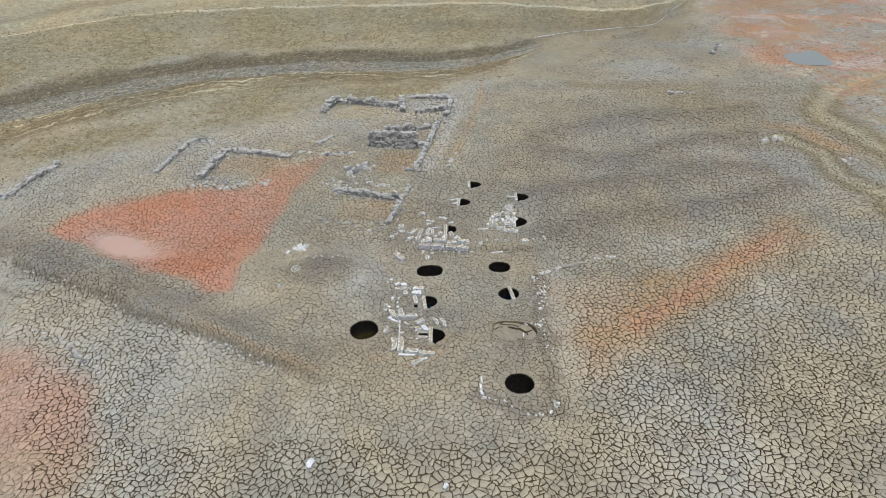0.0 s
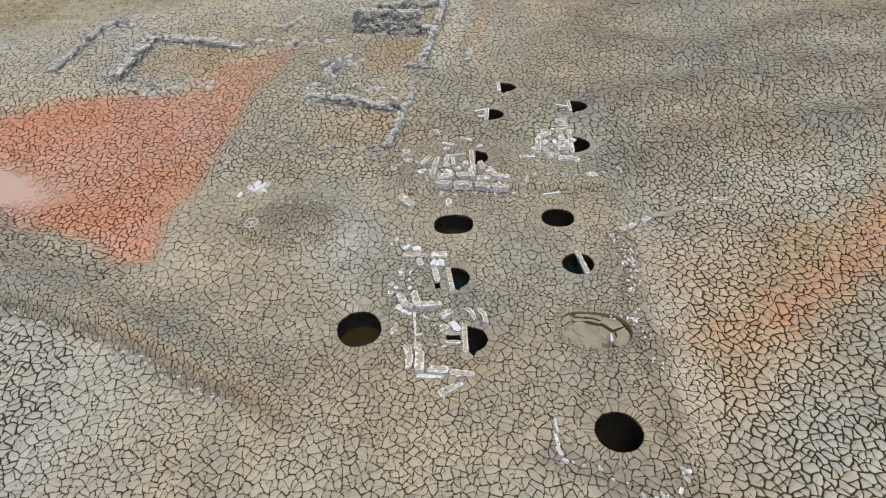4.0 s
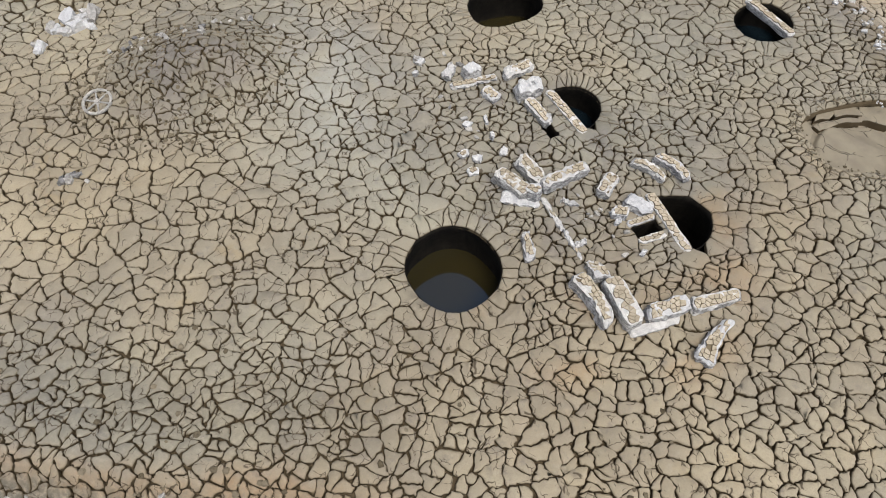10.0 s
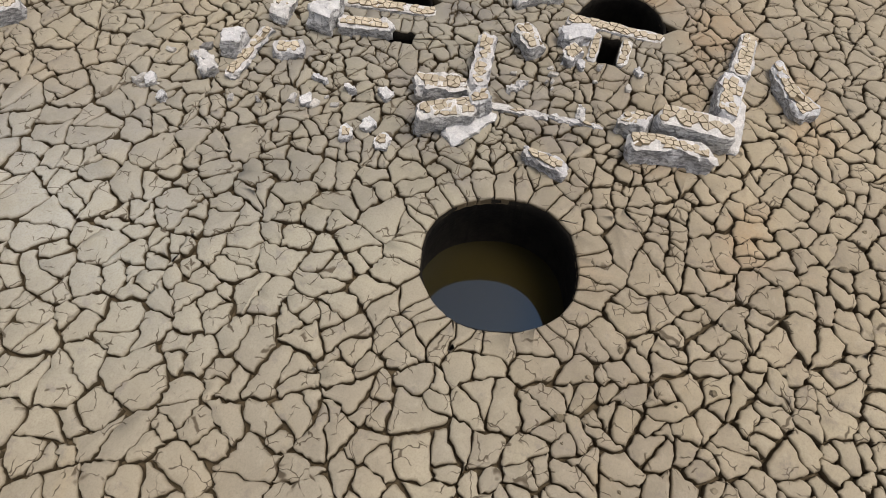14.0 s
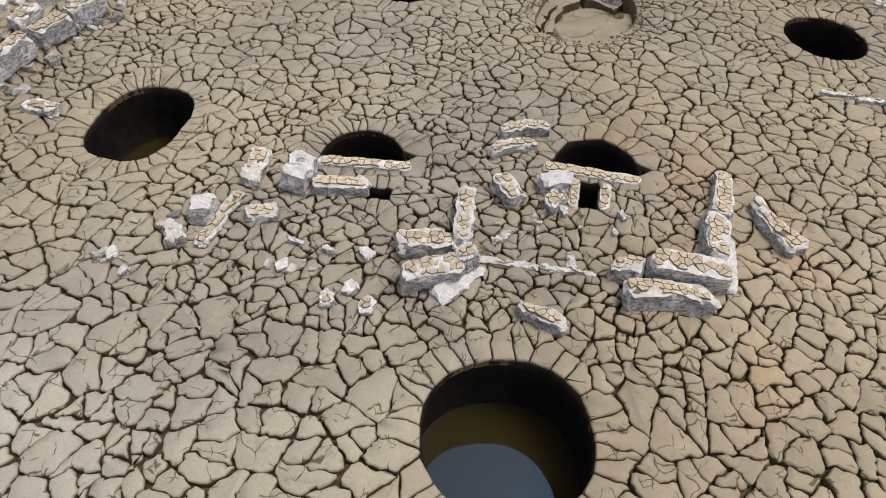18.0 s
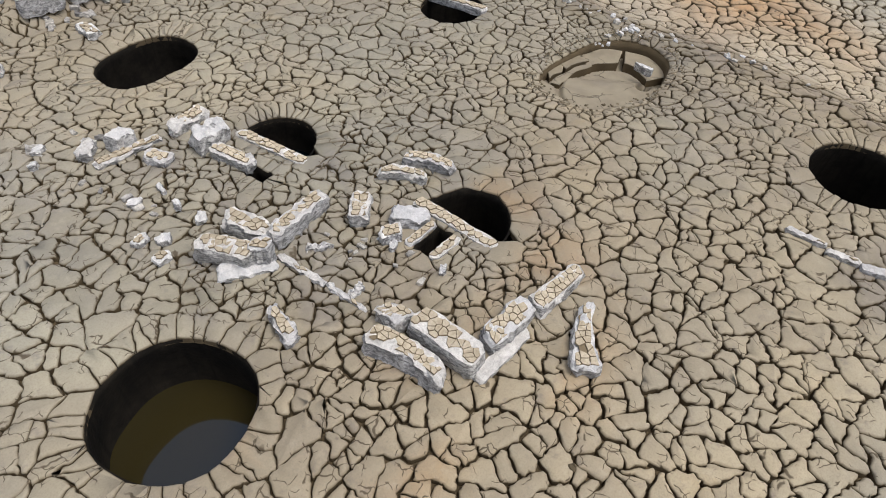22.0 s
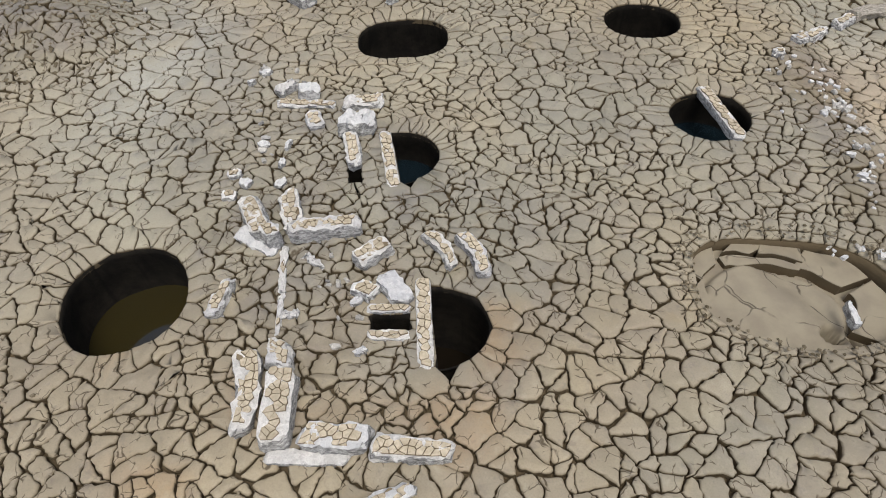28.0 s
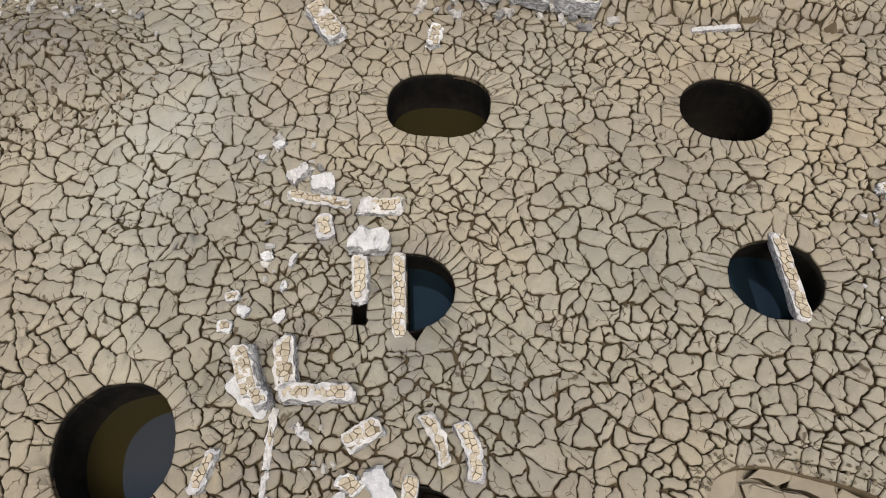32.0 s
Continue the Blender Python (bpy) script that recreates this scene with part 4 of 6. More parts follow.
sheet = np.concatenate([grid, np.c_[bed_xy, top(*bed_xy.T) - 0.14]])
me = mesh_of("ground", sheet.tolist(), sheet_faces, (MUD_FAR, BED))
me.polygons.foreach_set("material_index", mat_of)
paint_soil(me, sheet)
ground = tagged(new("ground", me), "dried-out lake bed of grey-brown mud, rising to a grassy bank", "ground", kind="structure")

# single plates where the path comes lowest, the rest joined
lone = (centre[:, 0] > -3.4) & (centre[:, 0] < 2.6) & (centre[:, 1] > -4.2) & (centre[:, 1] < 2.4)
pick, faces, walls = [], [], []
total = 0
rows_of = np.where([p[2] for p in plates], 4, 3)
tiers = {4: np.stack([low, brow, shoulder, crown]), 3: np.stack([low, brow, crown])}
edge_factor_at = {4: (1.0, 1.0, 0.5, 0.0), 3: (1.0, 1.0, 0.0)}
ring_soil = soil_of(ring_low[:, 0], ring_low[:, 1])
flat_co, flat_edge_factor = [], []


def set_edge_factor(me, v):
    """How brown each plate is coloured: fully at the crack, not at all on top."""
    me.attributes.new("edge_factor", "FLOAT", "POINT").data.foreach_set("value", np.asarray(v, np.float32))


for j, (s, n, rows) in enumerate(zip(first.tolist(), count.tolist(), rows_of.tolist())):
    p = tiers[rows][:, s : s + n].reshape(-1, 3)
    where = np.tile(np.arange(s, s + n), rows)
    edge_factor = np.repeat(edge_factor_at[rows], n)
    if lone[j]:
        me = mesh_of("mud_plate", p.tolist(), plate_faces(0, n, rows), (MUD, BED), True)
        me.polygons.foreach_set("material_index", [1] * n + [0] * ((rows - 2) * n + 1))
        paint_soil(me, p, {k: v[where] for k, v in ring_soil.items()})
        set_edge_factor(me, edge_factor)
        ob = new("mud_plate", me)
        ob.parent = ground
    else:
        flat_co.append(p)
        flat_edge_factor.append(edge_factor)
        pick.append(where)
        faces += plate_faces(total, n, rows)
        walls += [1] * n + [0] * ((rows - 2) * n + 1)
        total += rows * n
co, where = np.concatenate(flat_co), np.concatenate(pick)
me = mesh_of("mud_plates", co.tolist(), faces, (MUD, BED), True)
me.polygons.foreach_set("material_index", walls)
paint_soil(me, co, {k: v[where] for k, v in ring_soil.items()})
set_edge_factor(me, np.concatenate(flat_edge_factor))
ob = tagged(new("mud_plates", me), "curled plates of cracked dry mud", kind="stuff")
ob.parent = ground


# ---- pits ----
def build_pit(outline, sag, label, group, water):
    """A sunk vat: lining, bottom and the water in it."""
    n = len(outline)
    c = outline.mean(0)
    z = top(outline[:, 0], outline[:, 1])
    thing = tagged(new("pit"), label, "pit", group)
    thing.location = (c[0], c[1], float(z.mean()) - water - 0.6)
    o = np.array(thing.location)
    out = outline + (outline - c) / np.linalg.norm(outline - c, axis=1)[:, None] * 0.05
    rows, f = [], []
    deep = water + 0.6
    big = n > 25
    for dz, inset in ((-0.03, 0.05), (-0.05, 0.0), (-0.22, -0.01 if big else 0), (-0.6, -0.05 if big else 0), (-deep, -0.1 if big else 0)):
        ring_ = outline + (outline - c) / np.linalg.norm(outline - c, axis=1)[:, None] * (inset if inset > 0 else -inset)
        wob_ = 0.012 * waves(ring_[:, 0] * 3, ring_[:, 1] * 3 + dz * 5, 1.5, 91)
        zz = np.where(dz > -0.1, z + dz, z.mean() + dz + 0 * z)
        rows.append(np.c_[ring_ * (1 + 0 * wob_[:, None]) + ((ring_ - c) * wob_[:, None]), zz] - o)
    for r in range(len(rows) - 1):
        f += [(r * n + k, r * n + (k + 1) % n, (r + 1) * n + (k + 1) % n, (r + 1) * n + k) for k in range(n)]
    f.append(tuple(range((len(rows) - 1) * n, len(rows) * n)))
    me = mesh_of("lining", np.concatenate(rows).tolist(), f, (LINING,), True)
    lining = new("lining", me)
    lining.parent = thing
    surf = outline + (outline - c) * 0.07
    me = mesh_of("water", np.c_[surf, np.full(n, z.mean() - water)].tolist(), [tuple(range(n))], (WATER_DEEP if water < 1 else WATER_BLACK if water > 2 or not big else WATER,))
    me.transform(Matrix.Translation(-thing.location))
    wat = tagged(new("water", me), "still black water in shadow" if water > 2 else "dark blue still water" if water < 1 else "still murky brown water")
    wat.parent = thing
    return thing


for p in PITS:
    build_pit(*p)


# ---- stones ----
def noisy(co, amp, scale, seed):
    o = Vector((seed * 3.7, seed * 1.3, seed * 2.9))
    return noise.noise_vector(co * scale + o) * amp


def chips(l, w, h, seed):
    """Planes that knock the corners off a block: a normal and a distance each."""
    rnd = random.Random(seed * 7 + 1)
    out = []
    for _ in range(4):
        d = Vector((rnd.choice((-1, 1)) * rnd.uniform(0.35, 1.0), rnd.choice((-1, 1)) * rnd.uniform(0.4, 1.0), rnd.uniform(-0.2, 0.75))).normalized()
        reach = abs(d.x) * l / 2 + abs(d.y) * w / 2 + abs(d.z) * h / 2
        out.append((d, reach - min(l, w) * rnd.uniform(0.12, 0.3)))
    return out


def block_bm(l, w, h, seed, taper=0.0, rough=0.03, cuts=(13, 5, 4), bend=0.0):
    """A rough-hewn block: knocked corners, uneven faces, perhaps bent or one end narrower."""
    bm = bmesh.new()
    nx, ny, nz = cuts
    verts = {}
    rnd = random.Random(seed)
    skew = (rnd.uniform(-0.12, 0.12), rnd.uniform(-0.1, 0.1))
    planes = chips(l, w, h, seed) if nx > 3 else []

    def vert(i, j, k):
        if (i, j, k) not in verts:
            u, v, t = 2 * i / nx - 1, 2 * j / ny - 1, 2 * k / nz - 1
            edge_factor = 1 - 0.05 * (abs(u) > 0.99) * ((abs(v) > 0.99) + (abs(t) > 0.99)) - 0.04 * (abs(v) > 0.99) * (abs(t) > 0.99)
            p = Vector((u * l / 2, v * w / 2 * (1 - taper * (u + 1) / 2), t * h / 2)) * edge_factor
            for d, reach in planes:
                over = p.dot(d) - reach
                if over > 0:
                    p -= d * over
            p.x += skew[0] * v * w
            p.y += skew[1] * u * l * 0.3 + bend * u * u * l
            p += noisy(p, rough * 1.3, 2.2 / max(w, 0.2), seed) + noisy(p, rough * 0.8, 7 / max(w, 0.2), seed + 5) + noisy(p, rough * 0.5, 19 / max(w, 0.2), seed + 9)
            verts[i, j, k] = bm.verts.new(p)
        return verts[i, j, k]

    for i in range(nx):
        for j in range(ny):
            for k, flip in ((0, True), (nz, False)):
                q = [vert(i, j, k), vert(i + 1, j, k), vert(i + 1, j + 1, k), vert(i, j + 1, k)]
                bm.faces.new(q[::-1] if flip else q)
    for i in range(nx):
        for k in range(nz):
            for j, flip in ((0, False), (ny, True)):
                q = [vert(i, j, k), vert(i + 1, j, k), vert(i + 1, j, k + 1), vert(i, j, k + 1)]
                bm.faces.new(q[::-1] if flip else q)
    for j in range(ny):
        for k in range(nz):
            for i, flip in ((0, True), (nx, False)):
                q = [vert(i, j, k), vert(i, j + 1, k), vert(i, j + 1, k + 1), vert(i, j, k + 1)]
                bm.faces.new(q[::-1] if flip else q)
    return bm


def crust_bm(l, w, h, seed, taper=0.0, size=0.125, frame_=0.05, bend=0.0):
    """Little plates of dried mud left on a stone's top."""
    r = np.random.RandomState(seed)
    g = np.stack(np.meshgrid(np.arange(-l / 2, l / 2 + size, size), np.arange(-w / 2, w / 2 + size, size)), -1).reshape(-1, 2)
    g = g + (r.rand(*g.shape) - 0.5) * size * 0.9
    half_w = (w / 2 - frame_ * 0.6) * (1 - taper * (g[:, 0] / l + 0.5))
    inner = (np.abs(g[:, 0]) < l / 2 - 0.05) & (np.abs(g[:, 1]) < half_w)
    planes = chips(l, w, h, seed)
    edge_ = Vector((seed * 1.7, seed * 0.9, 3))
    for n_, (x, y) in enumerate(g.tolist()):
        off_edge = any(Vector((x, y, h / 2)).dot(d) > reach - 0.03 for d, reach in planes)
        bare = l > 0.7 and w > 0.3 and abs(y) > w * 0.2 and noise.noise(Vector((x * 3, y * 3, 0)) + edge_) > 0.24
        inner[n_] &= not off_edge and not bare
    bm, shared = bmesh.new(), {}
    rnd = random.Random(seed)
    skew = (rnd.uniform(-0.12, 0.12), rnd.uniform(-0.1, 0.1))

    def foot(x, y):
        key = (round(x, 3), round(y, 3))
        if key not in shared:
            shared[key] = bm.verts.new((x, y, h / 2 + 0.004))
        return shared[key]

    for i, poly in cell_polygons(g, size * 2.2, inner).items():
        c = np.mean(poly, 0)
        lim_w = lambda x: max(0.03, w / 2 - frame_) * (1 - taper * (x / l + 0.5))
        fit_ = [(min(max(x, -l / 2 + frame_), l / 2 - frame_), y) for x, y in poly]
        fit_ = [(x, min(max(y, -lim_w(x)), lim_w(x))) for x, y in fit_]
        a = []
        for x, y in fit_:
            f = foot(x, y)
            if f not in a:
                a.append(f)
        if len(a) < 3:
            continue
        t = 0.016 + 0.018 * r.rand()
        gone = r.rand() < 0.07
        b = [bm.verts.new((c[0] + (f.co.x - c[0]) * 0.88, c[1] + (f.co.y - c[1]) * 0.88, h / 2 + (t if not gone else -0.008))) for f in a]
        n = len(a)
        for k in range(n):
            bm.faces.new((a[k], a[(k + 1) % n], b[(k + 1) % n], b[k])).material_index = 1
        bm.faces.new(b).material_index = 1 if gone else 0
    # one crust, not crumbs: keep what hangs together
    groups, seen = [], set()
    for v in bm.verts:
        if v not in seen:
            pile, some = [v], []
            seen.add(v)
            while pile:
                u = pile.pop()
                some.append(u)
                for e in u.link_edges:
                    o = e.other_vert(u)
                    if o not in seen:
                        seen.add(o)
                        pile.append(o)
            groups.append(some)
    groups.sort(key=len)
    bmesh.ops.delete(bm, geom=[v for g_ in groups[:-1] for v in g_], context="VERTS")
    for v in bm.verts:
        x, y = v.co.x, v.co.y
        v.co.x += skew[0] * y * 2
        v.co.y += skew[1] * x * 0.6 + bend * (2 * x / l) ** 2 * l
    return bm


SEED = [100]


def stone(x, y, l, w, h, rz, label, mat=None, crust=True, taper=0.0, tip=0.0, roll_=0.0, up=0.0, rough=0.042, name="stone_block", category="stone block", group="fallen stone blocks", sunk=0.06, frame_=0.05, bend=0.0):
    """A stone block on the mud, h of it showing; tip and roll_ lean it, up lifts it onto another."""
    SEED[0] += 1
    tall = h + sunk
    ob = tagged(new(name), label, category, group)
    z = top1(x, y) - sunk + up
    ob.matrix_world = pose(x, y, z, roll_, tip, rz)
    b = part("body", block_bm(l, w, tall, SEED[0], taper, rough, bend=bend), mat or LIMESTONE, ob)
    b.location = (0, 0, tall / 2)
    b.data.materials.append(STONE_SIDE_SHADED)
    # steep faces take the darker colour, so their shade is painted on
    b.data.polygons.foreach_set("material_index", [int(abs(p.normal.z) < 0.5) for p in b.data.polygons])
    b.data.shade_smooth()
    b.data.set_sharp_from_angle(angle=radians(38))
    if crust:
        c = part("mud_crust", crust_bm(l, w, tall, SEED[0], taper, frame_=frame_, bend=bend), CRUST, ob, "crazed crust of dried mud")
        c.data.materials.append(CRUST_GAP)
        c.location = (0, 0, tall / 2)
    return ob


CR = "bleached limestone block with crazed mud on top"
# the corner of long blocks
stone(3.24, -2.82, 1.32, 0.48, 0.36, -86, "long squared limestone block with crazed mud on top", rough=0.02, up=0.04)
stone(2.66, -2.52, 1.42, 0.44, 0.3, -84, CR, taper=0.3, roll_=-9, rough=0.045, bend=-0.07)
stone(3.09, -1.86, 0.52, 0.42, 0.28, -89, "short limestone block with crazed mud on top", rough=0.04)
stone(4.17, -3.32, 1.05, 0.44, 0.3, -5, "rounded pale limestone block with mud on top", WHITE_STONE, rough=0.045)
stone(5.34, -3.5, 1.25, 0.38, 0.22, -4, CR, taper=0.2)
stone(3.75, -3.56, 1.3, 0.24, 0.06, -4, "thin ledge of pale stone under the blocks", crust=False, name="stone_ledge", category="stone ledge", rough=0.02)
stone(4.8, -4.32, 1.3, 0.46, 0.2, 31, "tapered limestone block half sunk in mud", WHITE_STONE, taper=0.6, bend=-0.07)
# the crossing blocks
stone(2.77, 1.46, 1.0, 0.4, 0.3, -76, CR)
stone(3.5, 0.95, 1.4, 0.32, 0.34, 8, "long limestone block with crazed mud on top")
stone(2.16, 1.2, 1.05, 0.42, 0.42, -61, CR, roll_=8, rough=0.045)
stone(2.52, 0.72, 0.38, 0.32, 0.46, -55, "small pale block capped with mud", WHITE_STONE)
stone(2.2, 0.78, 1.0, 0.45, 0.1, -38, "bare white slab tilted under the crossing blocks", WHITE_STONE, crust=False, roll_=14, taper=0.5)
stone(1.8, -0.63, 0.8, 0.3, 0.2, 74, "tapered stone beside the large pit", taper=0.35)
stone(4.47, 0.34, 0.75, 0.38, 0.26, 42, CR, rough=0.04)
stone(4.93, -0.48, 0.72, 0.38, 0.22, -52, "bare white block leaning over the slabs", WHITE_STONE, crust=False, tip=6)
stone(4.42, -0.49, 0.42, 0.36, 0.18, -27, "small limestone lump with mud on top", WHITE_STONE, rough=0.05)
stone(5.81, 0.49, 0.98, 0.28, 0.18, -56, "curved limestone block with crazed mud on top", taper=0.2, bend=-0.09)
stone(6.45, 0.34, 1.08, 0.32, 0.2, -64, "curved limestone block with mud on top", taper=0.15, bend=-0.09)
stone(5.48, -1.15, 1.9, 0.28, 0.05, -85, "stone beam across the pit, covered in crazed mud", name="stone_beam", category="stone beam", group="pit beams", rough=0.015, frame_=0.02)
stone(4.84, -0.86, 0.78, 0.18, 0.04, 2, "thin stone edging of the square opening", name="stone_edging", category="stone edging", rough=0.012, frame_=0.02)
stone(4.86, -1.42, 0.74, 0.2, 0.04, -1, "thin stone edging of the square opening", name="stone_edging", category="stone edging", rough=0.012, frame_=0.02)
stone(2.8, 0.08, 1.1, 0.12, 0.045, -85, "long thin stone edging flush with the mud", name="stone_edging", category="stone edging", rough=0.03, frame_=0.012)
stone(2.9, -0.95, 0.9, 0.1, 0.035, -84, "long thin stone edging flush with the mud", frame_=0.012, name="stone_edging", category="stone edging", rough=0.03)
stone(3.1, -0.97, 0.3, 0.12, 0.07, 4, "small pale stone sliver", crust=False)
stone(3.35, 0.25, 0.45, 0.12, 0.06, -35, "small pale stone sliver", crust=False)
# by the second pit
stone(4.63, 3.14, 1.85, 0.28, 0.05, -81, "stone beam across the pit, covered in crazed mud", name="stone_beam", category="stone beam", group="pit beams", rough=0.015, frame_=0.02)
stone(3.83, 3.33, 1.05, 0.32, 0.2, -79, CR)
stone(3.85, 4.14, 0.78, 0.5, 0.4, 0, "bare white limestone boulder, streaked grey", WHITE_STONE, crust=False, rough=0.07, tip=5)
stone(3.92, 5.04, 0.95, 0.38, 0.18, 6, CR)
stone(2.55, 5.1, 1.42, 0.25, 0.07, -2, "flat pale edging block with crazed mud on top", frame_=0.03)
stone(2.83, 4.44, 0.54, 0.36, 0.12, -71, "small limestone block with mud on top")
stone(2.52, 5.42, 0.5, 0.44, 0.3, 12, "bare white block tilted over another", WHITE_STONE, crust=False, tip=14, rough=0.04)
stone(1.98, 5.68, 0.55, 0.3, 0.2, 49, "small pale wedge of stone", crust=False, taper=0.3, rough=0.05)
for x, y, l, w, rz in ((1.33, 2.67, 0.3, 0.22, 20), (1.62, 2.4, 0.28, 0.22, -30), (1.36, 2.04, 0.3, 0.26, 8), (2.38, 2.37, 0.28, 0.2, 60), (1.8, 3.62, 0.24, 0.2, 30), (1.33, 6.4, 0.26, 0.18, 27), (2.3, 3.0, 0.2, 0.12, 70), (2.35, 3.6, 0.3, 0.1, 85), (1.05, 6.0, 0.2, 0.14, 0), (4.25, -0.72, 0.2, 0.14, 10), (4.42, -1.75, 0.2, 0.12, 40)):
    stone(x, y, l, w, 0.1, rz, "small white stone on cracked mud", WHITE_STONE, crust=l > 0.29, name="small_stone", category="stone", group="small stones", rough=0.025, sunk=0.03)
# the beam over its pit, and the stone north-west of the oblong pit
stone(12.18, 4.42, 1.9, 0.3, 0.06, -79.5, "stone beam laid across the round pit, crazed mud on top", name="stone_beam", category="stone beam", group="pit beams", rough=0.015, sunk=0.14, frame_=0.03)
stone(1.62, 10.03, 1.35, 0.55, 0.3, -52, "big bleached boulder lying on mud", rough=0.06)

# the north court
NC = "pale limestone block of the ruined court"
for x, y, l, w, h, rz in (
    (3.41, 13.1, 2.3, 0.36, 0.3, -87), (4.15, 11.98, 1.08, 0.4, 0.32, 6), (5.47, 12.1, 1.2, 0.42, 0.32, 7), (6.67, 11.75, 0.94, 0.4, 0.25, 7),
    (7.75, 11.88, 1.2, 0.42, 0.3, -14), (4.0, 11.25, 1.1, 0.4, 0.42, -4), (5.3, 11.18, 1.2, 0.42, 0.45, -3), (6.55, 11.12, 1.0, 0.4, 0.38, -6), (7.7, 11.05, 1.1, 0.4, 0.4, -3),
    (4.74, 14.64, 1.45, 0.22, 0.14, 0), (4.14, 13.9, 0.9, 0.26, 0.14, -92), (4.62, 13.88, 0.9, 0.24, 0.14, -93), (6.55, 13.35, 0.9, 0.36, 0.16, -70),
    (7.16, 12.74, 0.5, 0.34, 0.16, -22), (5.43, 13.56, 0.4, 0.4, 0.2, 0)):
    stone(x, y, l, w, h, rz + chance.uniform(-9, 9), NC, group="stones of the north court", rough=0.045, roll_=chance.uniform(-5, 5), tip=chance.uniform(-3, 3))
for x, y, l, w, h, rz in (
    (2.51, 12.59, 0.5, 0.4, 0.25, 33), (2.72, 14.03, 1.1, 0.3, 0.16, 64), (1.31, 15.17, 0.55, 0.4, 0.25, 0), (1.38, 14.39, 0.42, 0.32, 0.12, 13), (0.54, 13.51, 0.42, 0.3, 0.12, -16),
    (3.37, 17.51, 0.5, 0.34, 0.2, -17), (4.39, 9.9, 0.75, 0.34, 0.12, -92), (5.49, 16.62, 0.85, 0.22, 0.12, -22), (4.12, 15.42, 0.5, 0.26, 0.14, 11), (4.22, 16.13, 0.9, 0.18, 0.08, -12), (6.43, 15.75, 0.55, 0.2, 0.1, 28)):
    stone(x, y, l, w, h, rz, "loose bleached stone near the ruined court", WHITE_STONE, group="stones of the north court", rough=0.045)
stone(5.92, 13.95, 2.6, 0.3, 0.07, -87, "stone beam along a half-covered pit", name="stone_beam", category="stone beam", group="pit beams", rough=0.015)
for x, y, l, w, h, rz in (
    (11.09, 16.8, 0.95, 0.42, 0.26, 16), (10.52, 15.52, 1.6, 0.42, 0.28, -93), (10.95, 15.06, 0.6, 0.38, 0.2, -29), (11.48, 14.4, 0.8, 0.32, 0.2, 6), (12.45, 18.55, 1.1, 0.4, 0.22, 20),
    (12.52, 17.95, 0.68, 0.34, 0.2, -2), (9.7, 14.3, 1.05, 0.26, 0.12, -8), (12.3, 13.99, 1.1, 0.42, 0.24, 4), (12.98, 13.9, 0.7, 0.3, 0.16, -76), (12.39, 16.1, 0.75, 0.26, 0.12, 11),
    (12.23, 15.22, 0.72, 0.26, 0.12, 7), (12.31, 16.61, 0.6, 0.26, 0.16, -75), (13.76, 12.11, 0.7, 0.42, 0.2, 6), (11.04, 17.1, 0.7, 0.3, 0.2, -78), (12.23, 17.46, 0.6, 0.26, 0.16, -14)):
    stone(x, y, l, w, h, rz, "pale slab heaped beside the eastern pits", group="stones of the east court", rough=0.05, roll_=chance.uniform(-9, 9), tip=chance.uniform(-7, 7))
for x, y, l, w, rz in ((12.86, 15.85, 2.0, 0.3, -92), (13.25, 20.62, 1.55, 0.26, -90), (7.05, 20.05, 1.65, 0.3, -96), (8.1, 24.25, 1.3, 0.26, -85)):
    stone(x, y, l, w, 0.08, rz, "pale stone beam along a half-covered pit", WHITE_STONE, name="stone_beam", category="stone beam", group="pit beams", rough=0.015)
for x, y, l, w, rz in ((6.55, 20.57, 0.9, 0.18, 15), (6.65, 19.7, 0.5, 0.18, 14), (12.72, 20.69, 0.95, 0.15, -10), (11.07, 10.8, 1.2, 0.14, 10)):
    stone(x, y, l, w, 0.06, rz, "thin pale stone strip in the mud", crust=False, name="stone_strip", category="stone strip", rough=0.015)

# the edge towards the orange flats: a broken line of stones and a bleached log
for x, y, l, w, h, rz in ((15.0, 7.25, 0.45, 0.3, 0.14, 30), (15.55, 7.62, 0.75, 0.28, 0.16, 35), (16.7, 8.4, 0.8, 0.28, 0.2, 36), (20.48, 10.14, 0.6, 0.25, 0.14, 10), (21.8, 10.4, 0.9, 0.25, 0.12, 5), (14.2, 6.6, 0.3, 0.2, 0.1, 0)):
    stone(x, y, l, w, h, rz, "broken bleached stone at the edge of the flats", group="edge stones")


def log(points, r, label):
    """A crooked bleached log with a stub."""
    bm = bmesh.new()
    rings, n = [], 9
    for k, (x, y) in enumerate(points):
        z = top1(x, y) + r * 0.6
        f = 1 - 0.35 * k / len(points)
        nxt = points[min(k + 1, len(points) - 1)]
        prv = points[max(k - 1, 0)]
        d = Vector((nxt[0] - prv[0], nxt[1] - prv[1], 0)).normalized()
        side = Vector((-d.y, d.x, 0))
        rings.append([bm.verts.new(Vector((x, y, z)) + (side * math.cos(6.283 * j / n) + Vector((0, 0, math.sin(6.283 * j / n)))) * r * f * (1 + 0.2 * math.sin(3 * j + k))) for j in range(n)])
    for a, b in zip(rings, rings[1:]):
        for j in range(n):
            bm.faces.new((a[j], a[(j + 1) % n], b[(j + 1) % n], b[j]))
    bm.faces.new(rings[0][::-1])
    bm.faces.new(rings[-1])
    ob = tagged(new("log"), label, "log")
    part("trunk", bm, WOOD, ob)
    return ob


